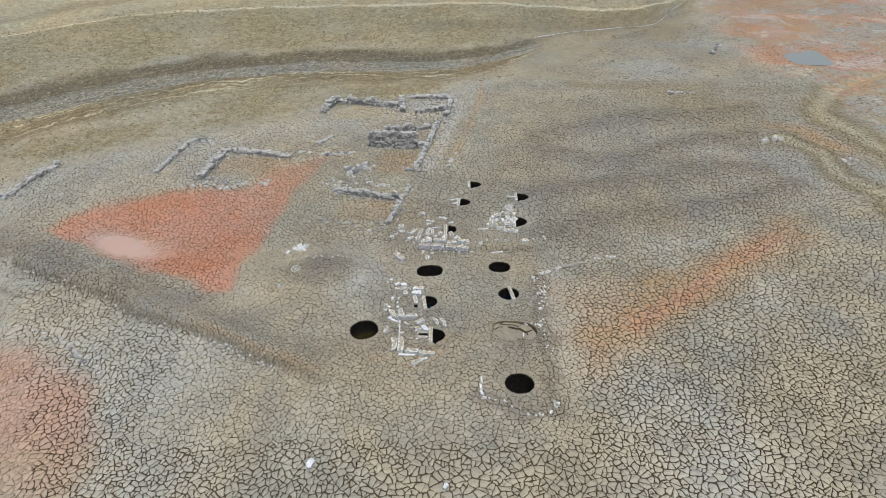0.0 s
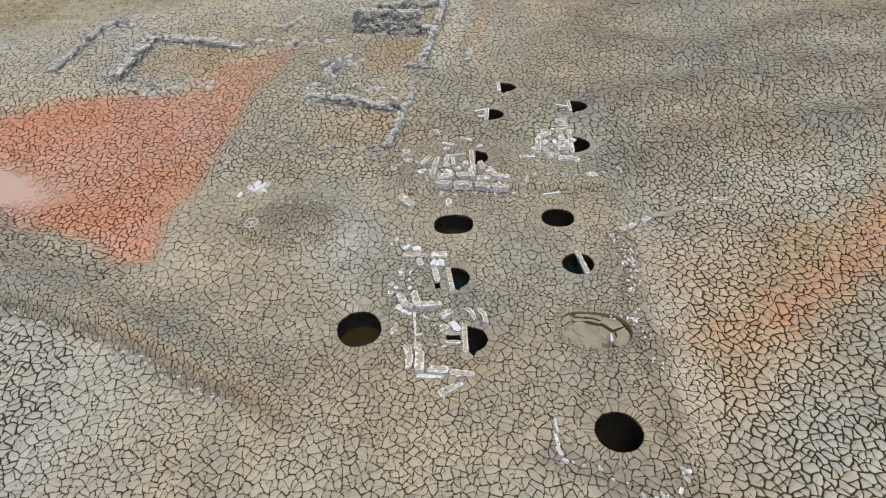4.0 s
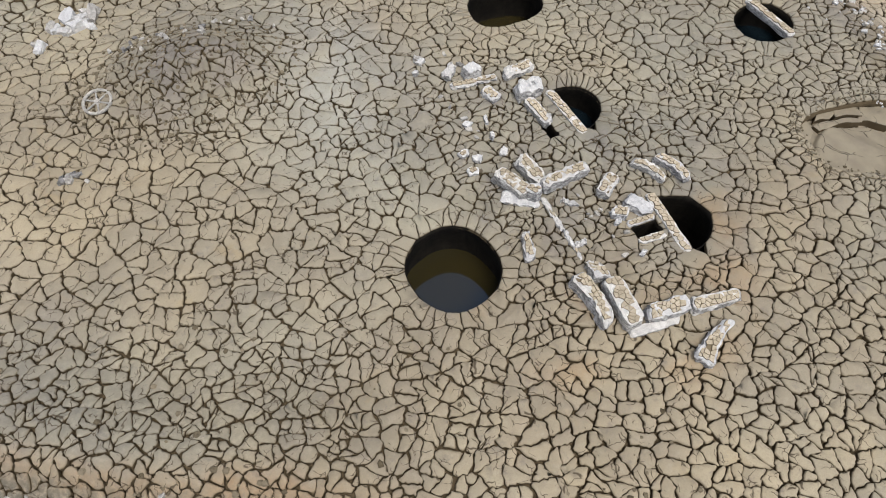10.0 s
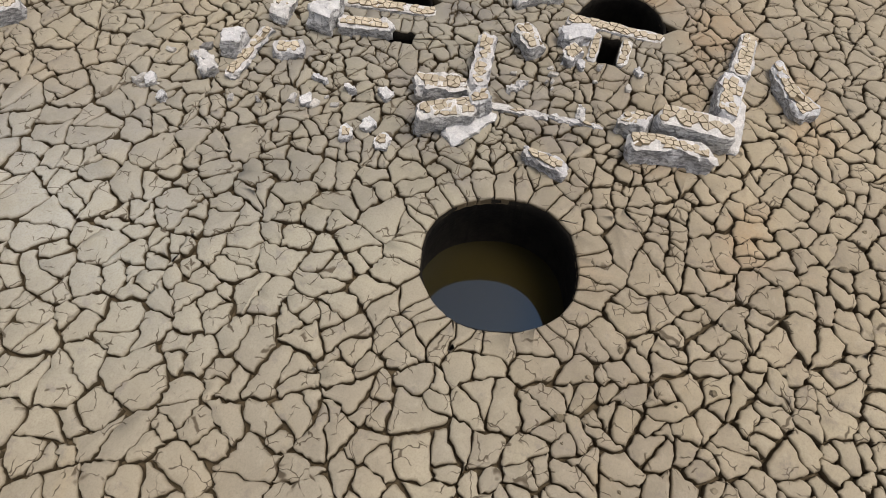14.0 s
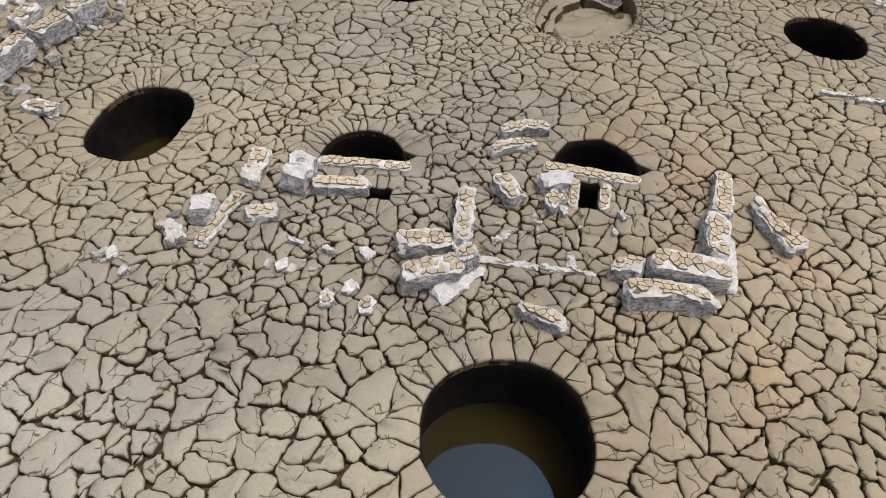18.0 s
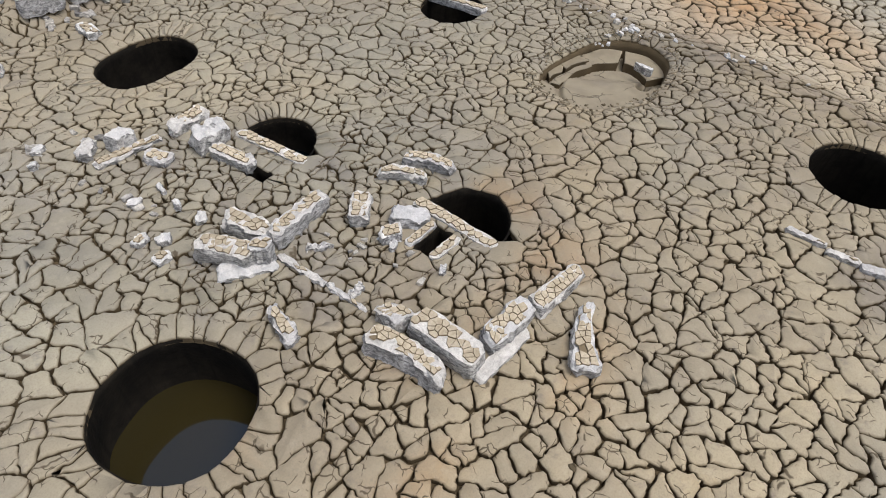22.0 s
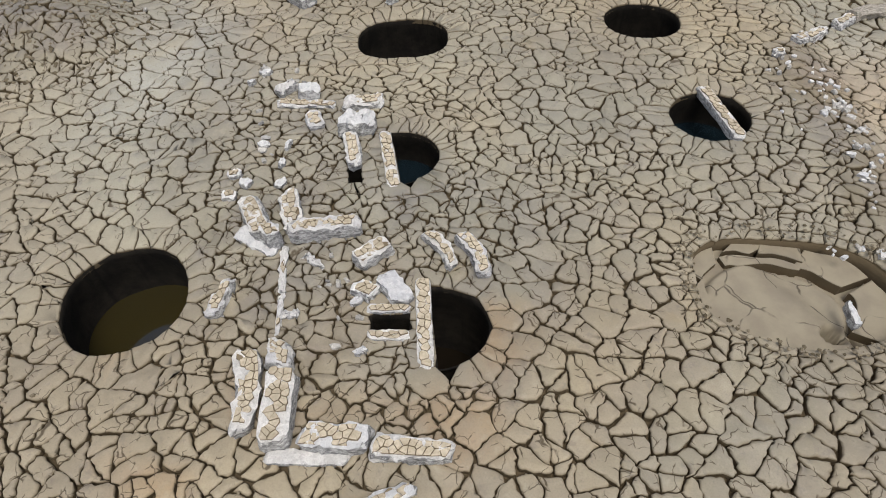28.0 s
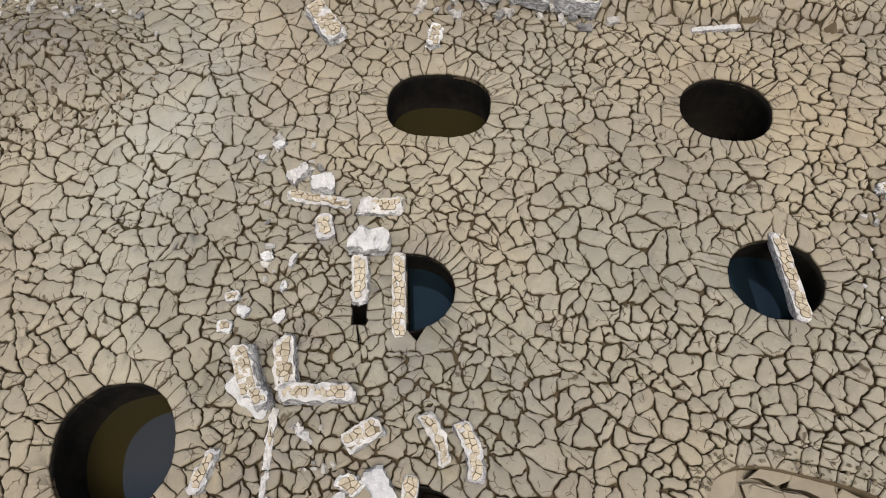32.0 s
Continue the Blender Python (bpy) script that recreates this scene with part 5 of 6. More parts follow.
log([(16.9 + 2.2 * t / 9, 8.55 + 0.8 * t / 9 + 0.08 * math.sin(t)) for t in range(10)], 0.2, "bleached crooked driftwood log lying on mud")


def pebble_line(points, count_, spread, size, label, seed, lines_name="stone_row", white=False):
    """A row of small broken stones along an old edge; each stone is a part."""
    rnd = random.Random(seed)
    x0, y0 = points[0]
    thing = tagged(new(lines_name), label, "stone row")
    for _ in range(count_):
        k = rnd.uniform(0, len(points) - 1.001)
        a, b, f = points[int(k)], points[int(k) + 1], k % 1
        x = a[0] + (b[0] - a[0]) * f + rnd.gauss(0, spread)
        y = a[1] + (b[1] - a[1]) * f + rnd.gauss(0, spread)
        s = size * rnd.uniform(0.5, 1.5)
        SEED[0] += 1
        ob = part("stone", block_bm(s * 1.5, s, s * 0.8, SEED[0], 0.3, s * 0.18, (2, 2, 2)), rnd.choice((WHITE_STONE, LIMESTONE, PALE_RUBBLE) if white else (PALE_RUBBLE, PALE_RUBBLE, RUBBLE)), thing)
        ob.matrix_world = pose(x, y, top1(x, y) + s * 0.15, rnd.uniform(-15, 15), rnd.uniform(-15, 15), rnd.uniform(0, 180))
    return thing


pebble_line([(14.9, 5.4), (15.1, 4.5), (14.8, 3.2), (14.5, 2.0), (14.7, -0.6), (15.0, -4.8)], 60, 0.16, 0.085, "broken row of small pale stones at the edge of the pits", 1, white=True)
for x, y, l, w, rz in ((9.6, -6.25, 0.75, 0.13, -88), (9.56, -6.95, 0.6, 0.15, -82), (9.62, -7.5, 0.5, 0.2, -70), (9.8, -7.95, 0.3, 0.2, -30)):
    stone(x, y, l, w, 0.08, rz, "narrow pale edging stone beside a round pit", crust=l > 0.5, name="stone_strip", category="stone strip", rough=0.02)
pebble_line([(9.6, -7.95), (11.1, -8.05), (12.5, -9.4), (13.6, -9.55), (14.85, -8.9), (14.8, -8.2)], 18, 0.1, 0.15, "scattered pale corner stones beside a round pit", 3, white=True)
pebble_line([(-37.6, 9.0), (-30, 5.7), (-23, 2.6), (-16.5, -0.6), (-11.09, -2.4), (-9.2, -3.45), (-7.1, -4.42), (-6.2, -4.9)], 120, 0.2, 0.1, "ragged row of small stones along the old dyke", 4)
pebble_line([(-30.4, 0.3), (-25.6, -1.7), (-22.6, -3.7), (-20, -6)], 46, 0.2, 0.17, "curved row of small stones round a red hollow", 5)
pebble_line([(-9.6, 11.2), (-7.6, 11.6)], 20, 0.25, 0.27, "heap of bleached stones on cracked mud", 6, "stone_heap", white=True)
pebble_line([(-7.2, 9.6), (-4.4, 9.4), (-2.2, 9.7)], 26, 0.25, 0.11, "loose small stones over the dark mound", 7)
pebble_line([(-9.2, 5.6), (-8.4, 5.3)], 8, 0.2, 0.16, "few small pale stones on the mound's flank", 8, "stone_heap")
pebble_line([(0.0, 13.6), (1.2, 14.5), (2.4, 13.2), (2.8, 11.8)], 14, 0.35, 0.15, "small loose stones beside the court", 9)
pebble_line([(8.6, 11.4), (10, 11.9), (13.5, 12.2), (16, 13)], 26, 0.25, 0.14, "thin line of small stones across the mud", 10)
pebble_line([(5.0, 28.5), (5.9, 31), (6.4, 33)], 10, 0.2, 0.28, "pale stones along the path by the ruins", 11)
pebble_line([(37.5, 53.4), (42.3, 52.8)], 16, 0.3, 0.36, "dark and pale boulders in a far row", 12)
pebble_line([(48.6, 71), (52.5, 78)], 14, 0.4, 0.4, "far row of broken stones on the flats", 13)
pebble_line([(44.6, 35.6), (47, 35.8)], 8, 0.3, 0.35, "few far stones on the mud", 14)
pebble_line([(51.6, 30.0), (53, 30.4)], 5, 0.4, 0.4, "few pale boulders by the dry stream", 15)

pebble_line([(3.0, 12.6), (5.2, 13.0), (7.4, 12.8), (8.3, 11.6)], 30, 0.35, 0.2, "loose rubble in the ruined court", 16, "stone_heap", white=True)
pebble_line([(10.6, 14.6), (11.4, 16.2), (12.6, 15.4), (12.5, 18.2)], 34, 0.4, 0.22, "loose rubble beside the eastern pits", 17, "stone_heap", white=True)
pebble_line([(3.5, 10.95), (8.3, 10.75)], 22, 0.16, 0.16, "small stones at the foot of the court wall", 18)
pebble_line([(1.2, 6.6), (2.2, 6.2), (1.4, 4.2), (2.0, 3.0), (1.2, 2.2)], 16, 0.2, 0.1, "small chips of stone on trodden mud", 19)
pebble_line([(3.2, 0.3), (3.9, -0.6), (4.2, -1.4)], 12, 0.25, 0.08, "small chips of stone on trodden mud", 20)
pebble_line([(14.4, 6.2), (15.0, 5.6), (14.2, 4.6), (15.1, 3.2)], 40, 0.35, 0.07, "crumbs of pale stone at the edge of the pits", 24, white=True)

# lone things on the near mud
stone(-1.45, -13.9, 0.75, 0.42, 0.3, 65, "lone bleached stone on cracked mud", WHITE_STONE, crust=False, rough=0.06)
stone(7.4, -15.4, 0.5, 0.25, 0.2, 80, "lone bleached stone on cracked mud", WHITE_STONE, crust=False, rough=0.05)


# ---- mud pool ----
def mud_pool():
    n = len(POOL)
    c = POOL.mean(0)
    z = top(POOL[:, 0], POOL[:, 1])
    zm = float(z.mean())
    thing = tagged(new("mud_pool"), "sunken round hollow of smooth wet mud, slumped edge", "mud pool", kind="structure")
    rows, f = [], []
    for k, s in ((0, 1.06), (1, 1.0), (2, 0.985), (3, 0.97)):
        rows.append(np.c_[c + (POOL - c) * s, z - (0.03, 0.05, 0.2, 0.5)[k]])
    for r in range(3):
        f += [(r * n + k, r * n + (k + 1) % n, (r + 1) * n + (k + 1) % n, (r + 1) * n + k) for k in range(n)]
    bank = new("bank", mesh_of("bank", np.concatenate(rows).tolist(), f, (BED,), True))
    paint_soil(bank.data, np.concatenate(rows))
    bank.parent = thing
    # the floor dips to a buried vat at one side
    g = 0.05
    xs, ys = np.arange(c[0] - 2.03, c[0] + 2.04, g), np.arange(c[1] - 1.55, c[1] + 1.56, g)
    fx, fy = np.meshgrid(xs, ys)
    hole = sst(0.27 - np.hypot((fx - 12.72) * 1.0, (fy + 1.3) * 1.25), 0, 0.1)
    ax, ay = fx - 11.98, fy + 0.6
    lens_ = np.hypot((ax * math.cos(0.3) - ay * math.sin(0.3)) / 1.22, (ax * math.sin(0.3) + ay * math.cos(0.3)) / 0.8) + 0.04 * waves(fx, fy, 4, 99)
    silted = np.maximum(sst(1.04 - lens_, 0, 0.08), sst(-0.75 - fy - 0.35 * (fx - 12), 0, 0.12) * (1 - sst(fx, 12.9, 13.1)))
    fz = zm - 0.37 + 0.13 * silted + 0.03 * np.exp(-(((fx - 11.9) / 0.9) ** 2 + ((fy + 0.9) / 0.7) ** 2)) * silted - 0.12 * sst(fx + 0.7 * (fy + 1.2), 12.5, 13.1) - 0.7 * hole + 0.006 * waves(fx, fy, 4, 98)
    w_ = len(xs)
    f = [(r * w_ + k, r * w_ + k + 1, (r + 1) * w_ + k + 1, (r + 1) * w_ + k) for r in range(len(ys) - 1) for k in range(w_ - 1)]
    floor_ = tagged(new("mud_floor", mesh_of("mud_floor", np.c_[fx.ravel(), fy.ravel(), fz.ravel()].tolist(), f, (WETMUD,), True)), "smooth damp mud with long cracks")
    floor_.parent = thing
    # ledges that broke away from the bank, between long curved cracks, round a smooth lens of mud
    r = np.random.RandomState(8)

    def ledge(a0, a1, s0, s1, drop):
        k = np.linspace(0, 1, 22)
        ang = np.concatenate([a0 + (a1 - a0) * k, (a1 - (a1 - a0) * k)])
        s = np.concatenate([np.full(22, s1), np.full(22, s0)])
        s = np.minimum(s + 0.1 * np.sin(ang * 2.3 + s * 4) + 0.05 * np.sin(ang * 9 + s * 3), 0.97)
        ang = ang + 0.1 * np.sin(s * 6 + a0 * 3)
        full = np.arctan2((POOL - c)[:, 1], (POOL - c)[:, 0])
        rad = np.interp(ang, np.sort(full), np.hypot(*(POOL - c).T)[np.argsort(full)], period=2 * math.pi)
        way = np.stack([np.cos(ang), np.sin(ang)], -1)
        lens = np.array((11.98, -0.6)) + np.stack([1.22 * np.cos(ang + 0.3), 0.8 * np.sin(ang + 0.3)], -1) @ np.array(((math.cos(0.3), -math.sin(0.3)), (math.sin(0.3), math.cos(0.3))))
        e = lens + (c + rad[:, None] * way - lens) * s[:, None]
        zz = zm - drop + (e - e.mean(0)) @ ((r.rand(2) - 0.5) * 0.1)
        in_ = e.mean(0) + (e - e.mean(0)) * 0.955
        q = np.concatenate([np.c_[e, zz - 0.3], np.c_[e, zz - 0.015], np.c_[in_, zz]])
        slab = new("mud_slab", mesh_of("mud_slab", q.tolist(), plate_faces(0, len(e), 3), (WETMUD, BED)))
        slab.data.polygons.foreach_set("material_index", [1] * len(e) + [0] * (len(e) + 1))
        slab.parent = thing

    for a0, a1, s0, s1, drop in ((-32, 14, 0.12, 1.0, 0.24), (16, 57, 0.12, 1.0, 0.23), (60, 97, 0.57, 1.0, 0.2), (61, 130, 0.14, 0.46, 0.235), (99, 127, 0.57, 1.0, 0.21), (133, 164, 0.3, 1.0, 0.23), (166, 196, 0.3, 1.0, 0.22)):
        ledge(radians(a0), radians(a1), s0, s1, drop)


mud_pool()
stone(12.95, -1.08, 0.5, 0.14, 0.14, 88, "curved white rim stone of a buried vat in the mud", WHITE_STONE, crust=False, up=-0.14, rough=0.015, taper=0.5)


# ---- ruined walls ----
def ruin_wall(a, b, height, thick, label, seed, lone=False, gappy=0.25, size=0.36, tidy=0.0):
    """A dry-stone wall, broken along its top. Stones lie course upon course; lone: each is a part of its own."""
    rnd = random.Random(seed)
    height *= 1.4 - 0.3 * tidy
    ax, ay = a
    l = math.hypot(b[0] - ax, b[1] - ay)
    ang = math.atan2(b[1] - ay, b[0] - ax)
    thing = tagged(new("ruined_wall"), label, "ruined wall", "ruined walls")
    thing.location = (ax, ay, top1(ax, ay))
    home = Matrix.Translation(-thing.location)
    joined = {True: ([], []), False: ([], [])}

    def lay(s, w, h, x, y, z, rx, ry, rz, own, pale_share=0.3):
        SEED[0] += 1
        bm = block_bm(s, w, h, SEED[0] % 90, rnd.uniform(0, 0.25), 0.035, (2, 2, 1) if not own else (3, 2, 2))
        m, pale_ = pose(x, y, z, rx, ry, rz), rnd.random() < pale_share
        if own:
            part("wall_stone", bm, PALE_RUBBLE if pale_ else RUBBLE, thing).matrix_world = m
            return
        m = home @ m
        co_, fa_ = joined[pale_]
        base_ = len(co_)
        bm.verts.index_update()
        co_ += [tuple(m @ v.co) for v in bm.verts]
        fa_ += [tuple(base_ + v.index for v in f.verts) for f in bm.faces]
        bm.free()

    z = -0.08
    while z < height:
        ch = rnd.uniform(0.13, 0.24)
        for row in range(2 if thick > 0.4 else 1):
            u = rnd.uniform(-0.15, 0.2)
            while u < l:
                s = rnd.uniform(0.5, 1.5) * size
                ragged = 0.55 + 0.55 * noise.noise(Vector((u * 0.6 + seed * 7.1, seed * 2.0, 0))) + 0.25 * noise.noise(Vector((u * 2.1, seed * 3.0, 1)))
                limit = height * (ragged * (1 - tidy) + tidy) * (1 - gappy * (noise.noise(Vector((u * 0.25, seed * 1.7, 5))) > 0.12))
                if z < limit and rnd.random() > 0.06:
                    off_ = ((row - 0.5) * thick * 0.5 if thick > 0.4 else 0) + rnd.uniform(-0.07, 0.07)
                    x, y = ax + math.cos(ang) * (u + s / 2) - math.sin(ang) * off_, ay + math.sin(ang) * (u + s / 2) + math.cos(ang) * off_
                    loose = 1 - 0.7 * tidy
                    # top course mostly pale: light from above put into the choice of stone
                    lay(s * 0.95, (thick * 0.5 if thick > 0.4 else thick) * rnd.uniform(0.8, 1.15), ch * rnd.uniform(0.85, 1.1), x, y, top1(x, y) + z + ch / 2, rnd.gauss(0, 7) * loose, rnd.gauss(0, 7) * loose, math.degrees(ang) + rnd.gauss(0, 11) * loose, lone, 0.85 if z + ch * 1.3 > limit or (lone and rnd.random() < 0.5) else 0.3 + 0.2 * tidy)
                u += s
        z += ch
    # fallen stones at the foot
    for _ in range(int(l * 4)):
        u, off_ = rnd.uniform(-0.4, l + 0.4), rnd.gauss(0, thick * 1.1)
        x, y = ax + math.cos(ang) * u - math.sin(ang) * off_, ay + math.sin(ang) * u + math.cos(ang) * off_
        s = rnd.uniform(0.1, 0.3)
        lay(s * 1.3, s, s * 0.7, x, y, top1(x, y) + s * 0.18, rnd.uniform(-20, 20), rnd.uniform(-20, 20), rnd.uniform(0, 180), False)
    for pale_, (co_, fa_) in joined.items():
        if co_:
            ob = new("rubble", mesh_of("rubble", co_, fa_, (PALE_RUBBLE if pale_ else RUBBLE,)))
            ob.parent = thing
            tagged(ob, "bleached pale rubble" if pale_ else "grey broken rubble", kind="stuff")
    return thing


RW = "low broken wall of grey rubble stone"
ruin_wall((-6.9, 16.6), (0.1, 16.15), 0.75, 0.6, "low rubble wall facing the pits, broken top", 1, lone=True)
ruin_wall((1.34, 23.8), (-0.1, 16.4), 0.45, 0.5, RW, 2, lone=False)
ruin_wall((-7.1, 23.0), (0.2, 21.2), 0.75, 0.6, RW, 3)
ruin_wall((3.6, 42.0), (1.7, 27.7), 0.6, 0.6, "long pale garden wall of rubble stone", 4, gappy=0.1)
ruin_wall((0.2, 28.1), (1.9, 27.6), 0.4, 0.5, RW, 5)
ruin_wall((-4.9, 34.9), (1.2, 34.2), 1.9, 0.7, "tall standing wall of grey coursed stone", 6, gappy=0.0, size=0.42, tidy=0.9)
ruin_wall((1.2, 34.2), (2.6, 34.05), 0.9, 0.7, RW, 7, gappy=0.5)
ruin_wall((-3.6, 39.2), (3.0, 40.2), 0.9, 0.7, RW, 8)
ruin_wall((-13.4, 46.0), (-12.4, 50.6), 1.0, 0.9, "thick end of a ruined rubble wall", 9)
ruin_wall((-12.4, 50.4), (-3.0, 48.0), 1.1, 0.8, RW, 10, gappy=0.1)
ruin_wall((-2.5, 51.4), (-1.8, 46.2), 0.9, 0.8, RW, 11)
ruin_wall((-1.7, 52.0), (4.5, 51.0), 0.5, 0.7, RW, 12, gappy=0.4)
ruin_wall((0.1, 45.8), (4.7, 46.6), 0.7, 0.7, RW, 13)
ruin_wall((5.0, 51.0), (4.5, 44.0), 0.6, 0.7, RW, 14)
ruin_wall((-29.1, 36.6), (-29.9, 27.2), 0.4, 0.5, RW, 15, gappy=0.35)
ruin_wall((-29.1, 36.6), (-26.4, 36.0), 0.3, 0.5, RW, 16, gappy=0.5)
ruin_wall((-23.3, 33.2), (-23.9, 26.0), 0.7, 0.9, "thick bleached rubble wall", 17, gappy=0.1)
ruin_wall((-23.4, 33.5), (-14.8, 31.7), 0.6, 0.7, RW, 18)
ruin_wall((-12.0, 35.4), (-10.3, 37.6), 0.3, 0.5, "last stones of a fallen wall", 19, gappy=0.5)
ruin_wall((-45.2, 20.4), (-44.2, 25.8), 0.4, 0.6, RW, 20)
ruin_wall((-44.2, 25.8), (-43.4, 29.2), 0.7, 0.9, "broken pale rubble wall", 21)
pebble_line([(-6.2, 27.4), (-4.4, 30.0)], 34, 0.45, 0.42, "heap of tumbled grey stones by the ruins", 21, "stone_heap")
pebble_line([(-8.6, 25.2), (-4.9, 25.2), (-1, 24.4)], 30, 0.4, 0.22, "fallen wall stones among the ruins", 22)
pebble_line([(-24.0, 24.6), (-20.0, 24.4), (-15.8, 25.6)], 30, 0.5, 0.26, "loose stones along the red basin", 23)


# ---- water of the red basin, an old wheel, the wire of the hillside ----
def puddle(cx, cy, rx, ry, rz, label, mat, drop, power=2.0):
    rim = np.array(oval(cx, cy, rx, ry, rz, power, 48))
    rim = rim + np.stack([0.6 * waves(rim[:, 0], rim[:, 1], 0.6, 96), 0.5 * waves(rim[:, 0], rim[:, 1], 0.7, 97)], -1)
    z = land(cx, cy) + drop
    me = mesh_of("puddle", [(x, y, float(z)) for x, y in rim], [tuple(range(len(rim)))], (mat,))
    return tagged(new("puddle", me), label, "puddle", kind="structure")


puddle(-28.0, 12.6, 7.2, 3.6, -19, "shallow milky puddle in the red basin", PUDDLE, 0.09)
puddle(64.5, 69.5, 4.6, 4.0, 30, "far blue-grey pool on the red flats", WATER_FAR, 0.02)


def wheel(x, y):
    """An old cart wheel lying on the mound."""
    thing = tagged(new("old_wheel"), "old spoked wheel half sunk in the mound", "wheel")
    z = top1(x, y)
    bm = bmesh.new()
    n, m = 28, 8
    rows = []
    for i in range(n):
        a = 6.283 * i / n
        rows.append([bm.verts.new((math.cos(a) * (0.4 + 0.045 * math.cos(6.283 * j / m)), math.sin(a) * (0.4 + 0.045 * math.cos(6.283 * j / m)), 0.045 * math.sin(6.283 * j / m))) for j in range(m)])
    for i in range(n):
        for j in range(m):
            bm.faces.new((rows[i][j], rows[(i + 1) % n][j], rows[(i + 1) % n][(j + 1) % m], rows[i][(j + 1) % m]))
    part("rim", bm, PALE_RUBBLE, thing)
    for k in range(3):
        bm = bmesh.new()
        bmesh.ops.create_cone(bm, segments=8, radius1=0.025, radius2=0.025, depth=0.78, cap_ends=True)
        s = part("spoke", bm, PALE_RUBBLE, thing)
        s.matrix_local = pose(0, 0, 0, 90, 0, 60 * k)
    bm = bmesh.new()
    bmesh.ops.create_cone(bm, segments=14, radius1=0.09, radius2=0.07, depth=0.1, cap_ends=True)
    part("hub", bm, PALE_RUBBLE, thing)
    thing.matrix_world = pose(x, y, z + 0.03, 6, -5, 0)


wheel(-7.87, 7.74)


def shore_line():
    """A pale line of dried scum along the far shore."""
    bm = bmesh.new()
    prev = None
    for k in range(90):
        t = k / 89
        x = 19 + 40 * t
        y = float(bank_lines(x)[1]) + 0.4 * math.sin(9 * t)
        wv = 0.09 + 0.05 * math.sin(23 * t)
        z = float(land(x, y)) + 0.03
        a, b = bm.verts.new((x, y - wv, z)), bm.verts.new((x, y + wv, z))
        if prev:
            bm.faces.new((prev[0], a, b, prev[1]))
        prev = (a, b)
    me = bpy.data.meshes.new("salt_line")
    bm.to_mesh(me)
    bm.free()
    me.materials.append(WHITE_STONE)
    tagged(new("salt_line", me), "thin white salt line along the far shore", "salt line", kind="structure")


shore_line()


# ---- dry grass of the bank ----
def tufts(name, label, many, xs, ys, test, size, mat, seed, flatness):
    """Uncounted small clumps over a slope, in one mesh: each a low ragged cone of blades."""
    r = np.random.RandomState(seed)
    p = np.stack([r.uniform(*xs, many), r.uniform(*ys, many)], -1)
    p = p[test(p[:, 0], p[:, 1])]
    z = land(p[:, 0], p[:, 1]) - 0.06
    co_, fa_ = [], []
    for (x, y), h in zip(p.tolist(), z.tolist()):
        h += 0.05 if "clods" in name else 0
        s, k0, b0 = size * r.uniform(0.4, 1.4), r.rand() * 6.28, len(co_)
        n = 5
        co_ += [(x + s * math.cos(k0 + 1.2566 * k) * r.uniform(0.6, 1.2), y + s * math.sin(k0 + 1.2566 * k) * r.uniform(0.6, 1.2), h) for k in range(n)]
        co_ += [(x + 0.5 * s * math.cos(k0 + 0.6 + 1.2566 * k), y + 0.5 * s * math.sin(k0 + 0.6 + 1.2566 * k), h + s * flatness * r.uniform(0.5, 1.2)) for k in range(n)]
        fa_ += [(b0 + k, b0 + (k + 1) % n, b0 + n + k) for k in range(n)] + [(b0 + n + k, b0 + (k + 1) % n, b0 + n + (k + 1) % n) for k in range(n)] + [tuple(range(b0 + n, b0 + 2 * n))]
    tagged(new(name, mesh_of(name, co_, fa_, (mat,))), label, "grass" if "grass" in name else "mud clods" if "clods" in name else "stones", kind="stuff")


def tuft_material():
    m = Nodes("dry_grass", 0.95, 0.1)
    c = m.mix(m.random(), (0.1, 0.085, 0.045), (0.42, 0.37, 0.23))
    return m.done(m.mix(m.step(m.noise(9, 4), 0.4, 0.7, 0, 0.6), c, (0.2, 0.175, 0.1)))


def clod_material():
    m = Nodes("crumbled_mud", 0.95, 0.1)
    c = m.mix(m.random(), (0.09, 0.072, 0.045), (0.27, 0.23, 0.165))
    m.bump(m.noise(30, 4), 0.5, 0.01)
    return m.done(m.mix(m.step(m.noise(12, 4), 0.45, 0.7, 0, 0.5), c, (0.18, 0.15, 0.1)))


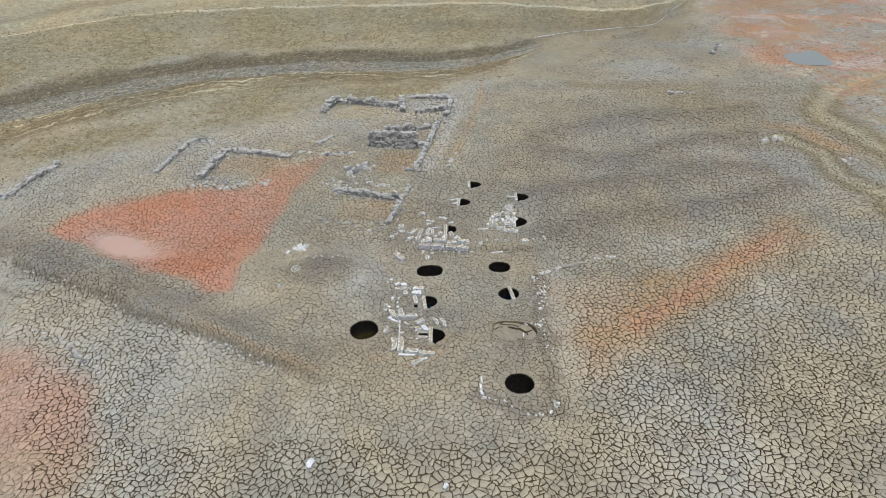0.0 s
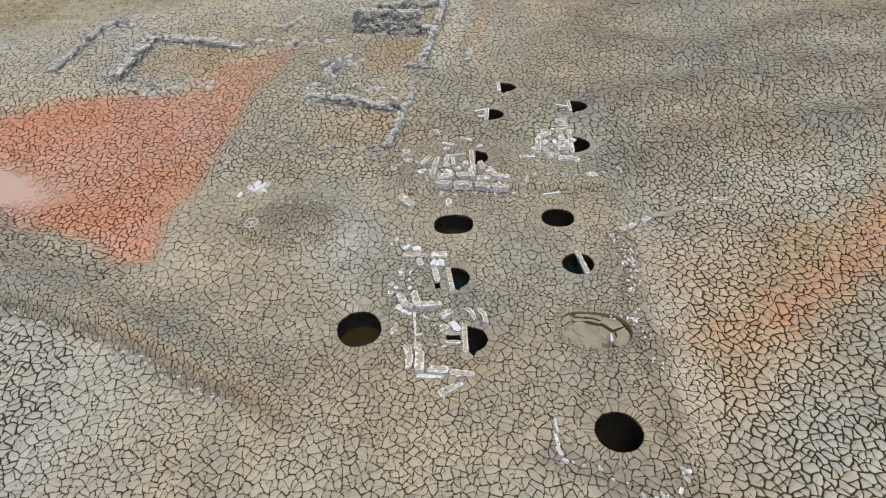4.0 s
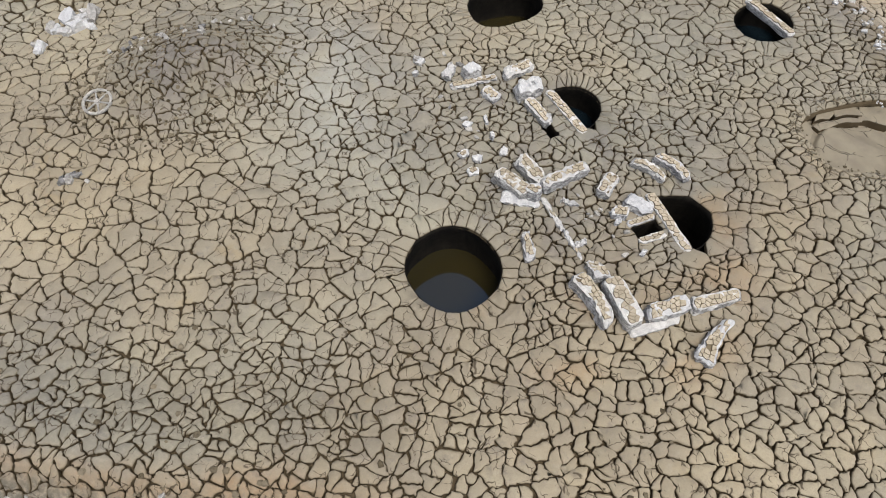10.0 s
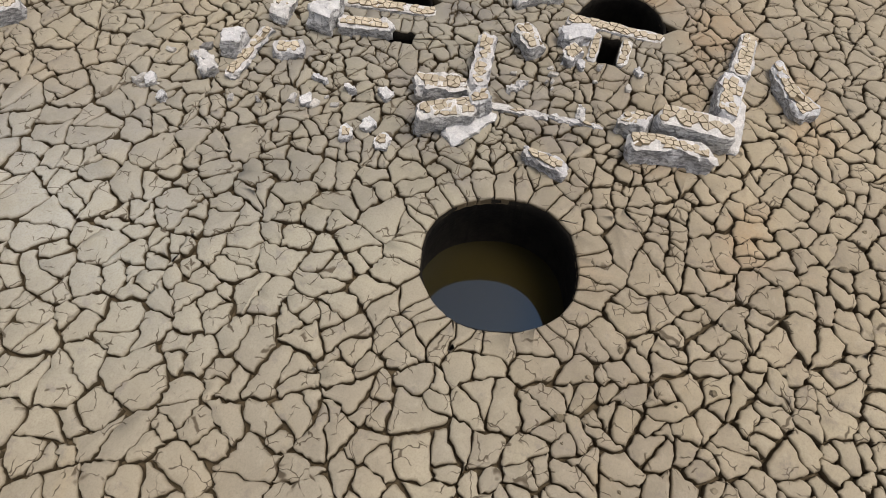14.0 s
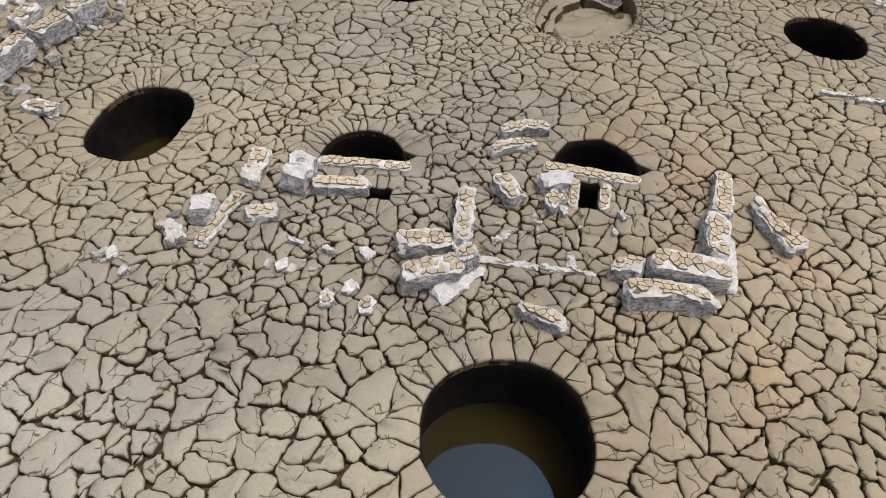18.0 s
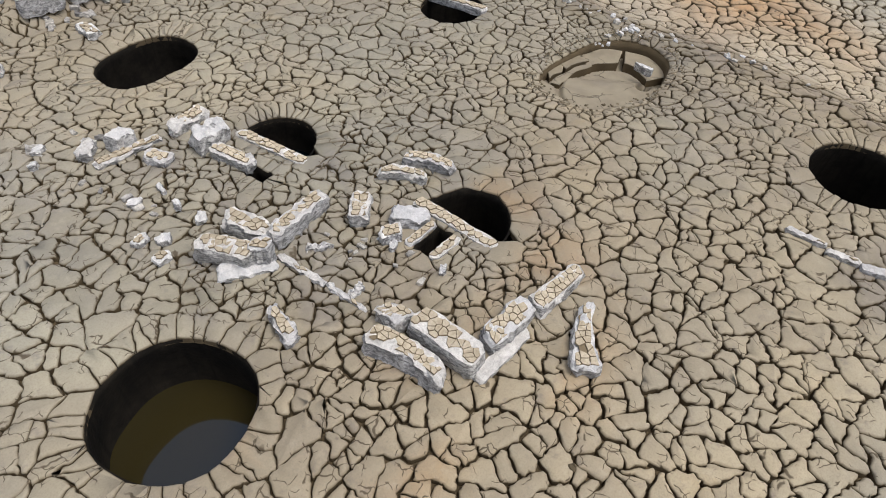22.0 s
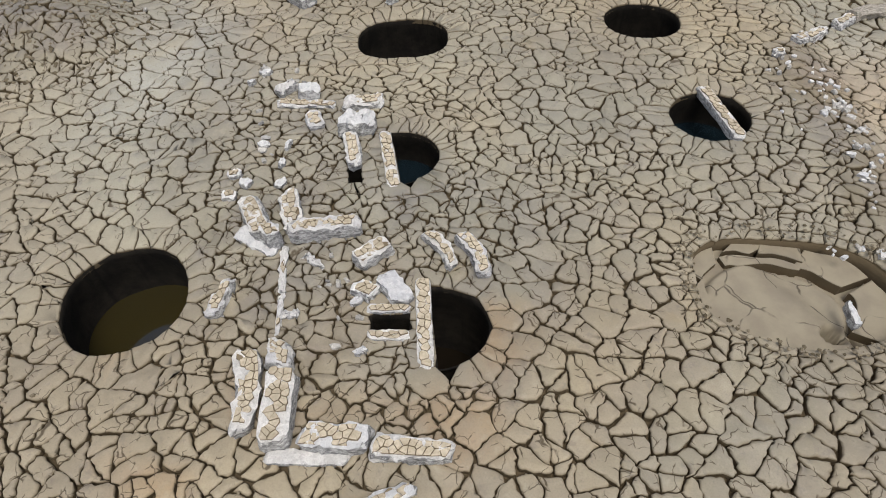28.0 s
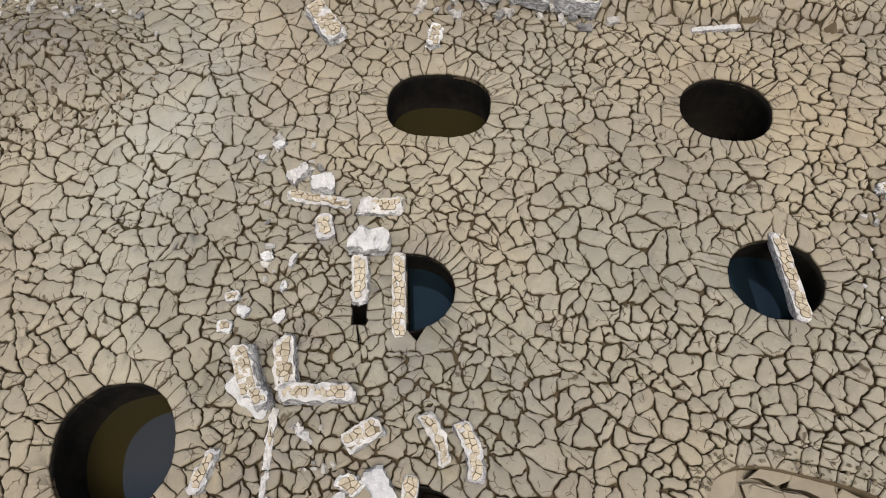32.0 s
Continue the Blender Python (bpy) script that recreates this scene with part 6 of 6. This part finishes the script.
DRY_GRASS, MUD_CLOD = tuft_material(), clod_material()
view = lambda x, y: (x > -60 - 0.6 * y + 20) & (x < 62)
tufts("grass_tufts", "dry olive grass tufts over the bank", 26000, (-112, 62), (44, 122), lambda x, y: view(x, y) & (y > bank_lines(x)[1] - 1) & (y < bank_lines(x)[2] + 6), 0.14, DRY_GRASS, 41, 0.8)
tufts("grass_scrub", "sparse brown scrub at the foot of the bank", 9000, (-80, 14), (24, 76), lambda x, y: view(x, y) & (y > shore(x) - 5) & (y < bank_lines(x)[1]), 0.15, DRY_GRASS, 42, 0.5)
tufts("bank_stones", "small stones strewn along the stepped bank", 2600, (-90, 14), (30, 76), lambda x, y: view(x, y) & (y > 0.75 * bank_lines(x)[0] + 0.25 * bank_lines(x)[1]) & (y < 0.4 * bank_lines(x)[0] + 0.6 * bank_lines(x)[1]), 0.13, RUBBLE, 43, 0.6)
tufts("mud_clods", "crumbled brown mud clods along the old dyke", 5200, (-38, 3), (-9, 14), lambda x, y: (dike(x, y) > -4.6) & (dike(x, y) < -0.05) & (rng.rand(len(x)) < 0.35 + 0.65 * np.exp(-((dike(x, y) + 0.3) / 0.6) ** 2)) & (waves(x, y, 1.1, 57) > -0.1) & (rim_gap(np.stack([x, y], -1))[0] > 0.5) & ~inside(np.stack([x, y], -1), PITS[0][0]), 0.075, MUD_CLOD, 44, 0.6)
tufts("mound_clods", "crumbled dark mud clods over the mound", 1100, (-9.5, -1.5), (4.5, 11), lambda x, y: ((x + 5.4) / 3.4) ** 2 + ((y - 7.9) / 2.4) ** 2 < 1, 0.06, MUD_CLOD, 45, 0.6)
to_pool = lambda x, y: np.sqrt(((np.stack([x, y], -1)[:, None] - POOL[None]) ** 2).sum(-1)).min(1)
tufts("pool_clods", "crumbled mud clods along the slumped pool edge", 1500, (9.6, 14.8), (-2.6, 1.7), lambda x, y: (to_pool(x, y) < 0.34) & ~inside(np.stack([x, y], -1), POOL * 0.995 + POOL.mean(0) * 0.005), 0.034, MUD_CLOD, 46, 0.6)
pebble_line([(13.5, 0.45), (13.9, 0.3), (14.3, 0.1), (14.5, -0.3)], 16, 0.12, 0.09, "bleached chips of stone above the mud pool", 26, white=True)
pebble_line([(12.9, 0.5), (13.3, 0.28)], 5, 0.06, 0.07, "pale pebbles fallen into the mud pool", 27, white=True)
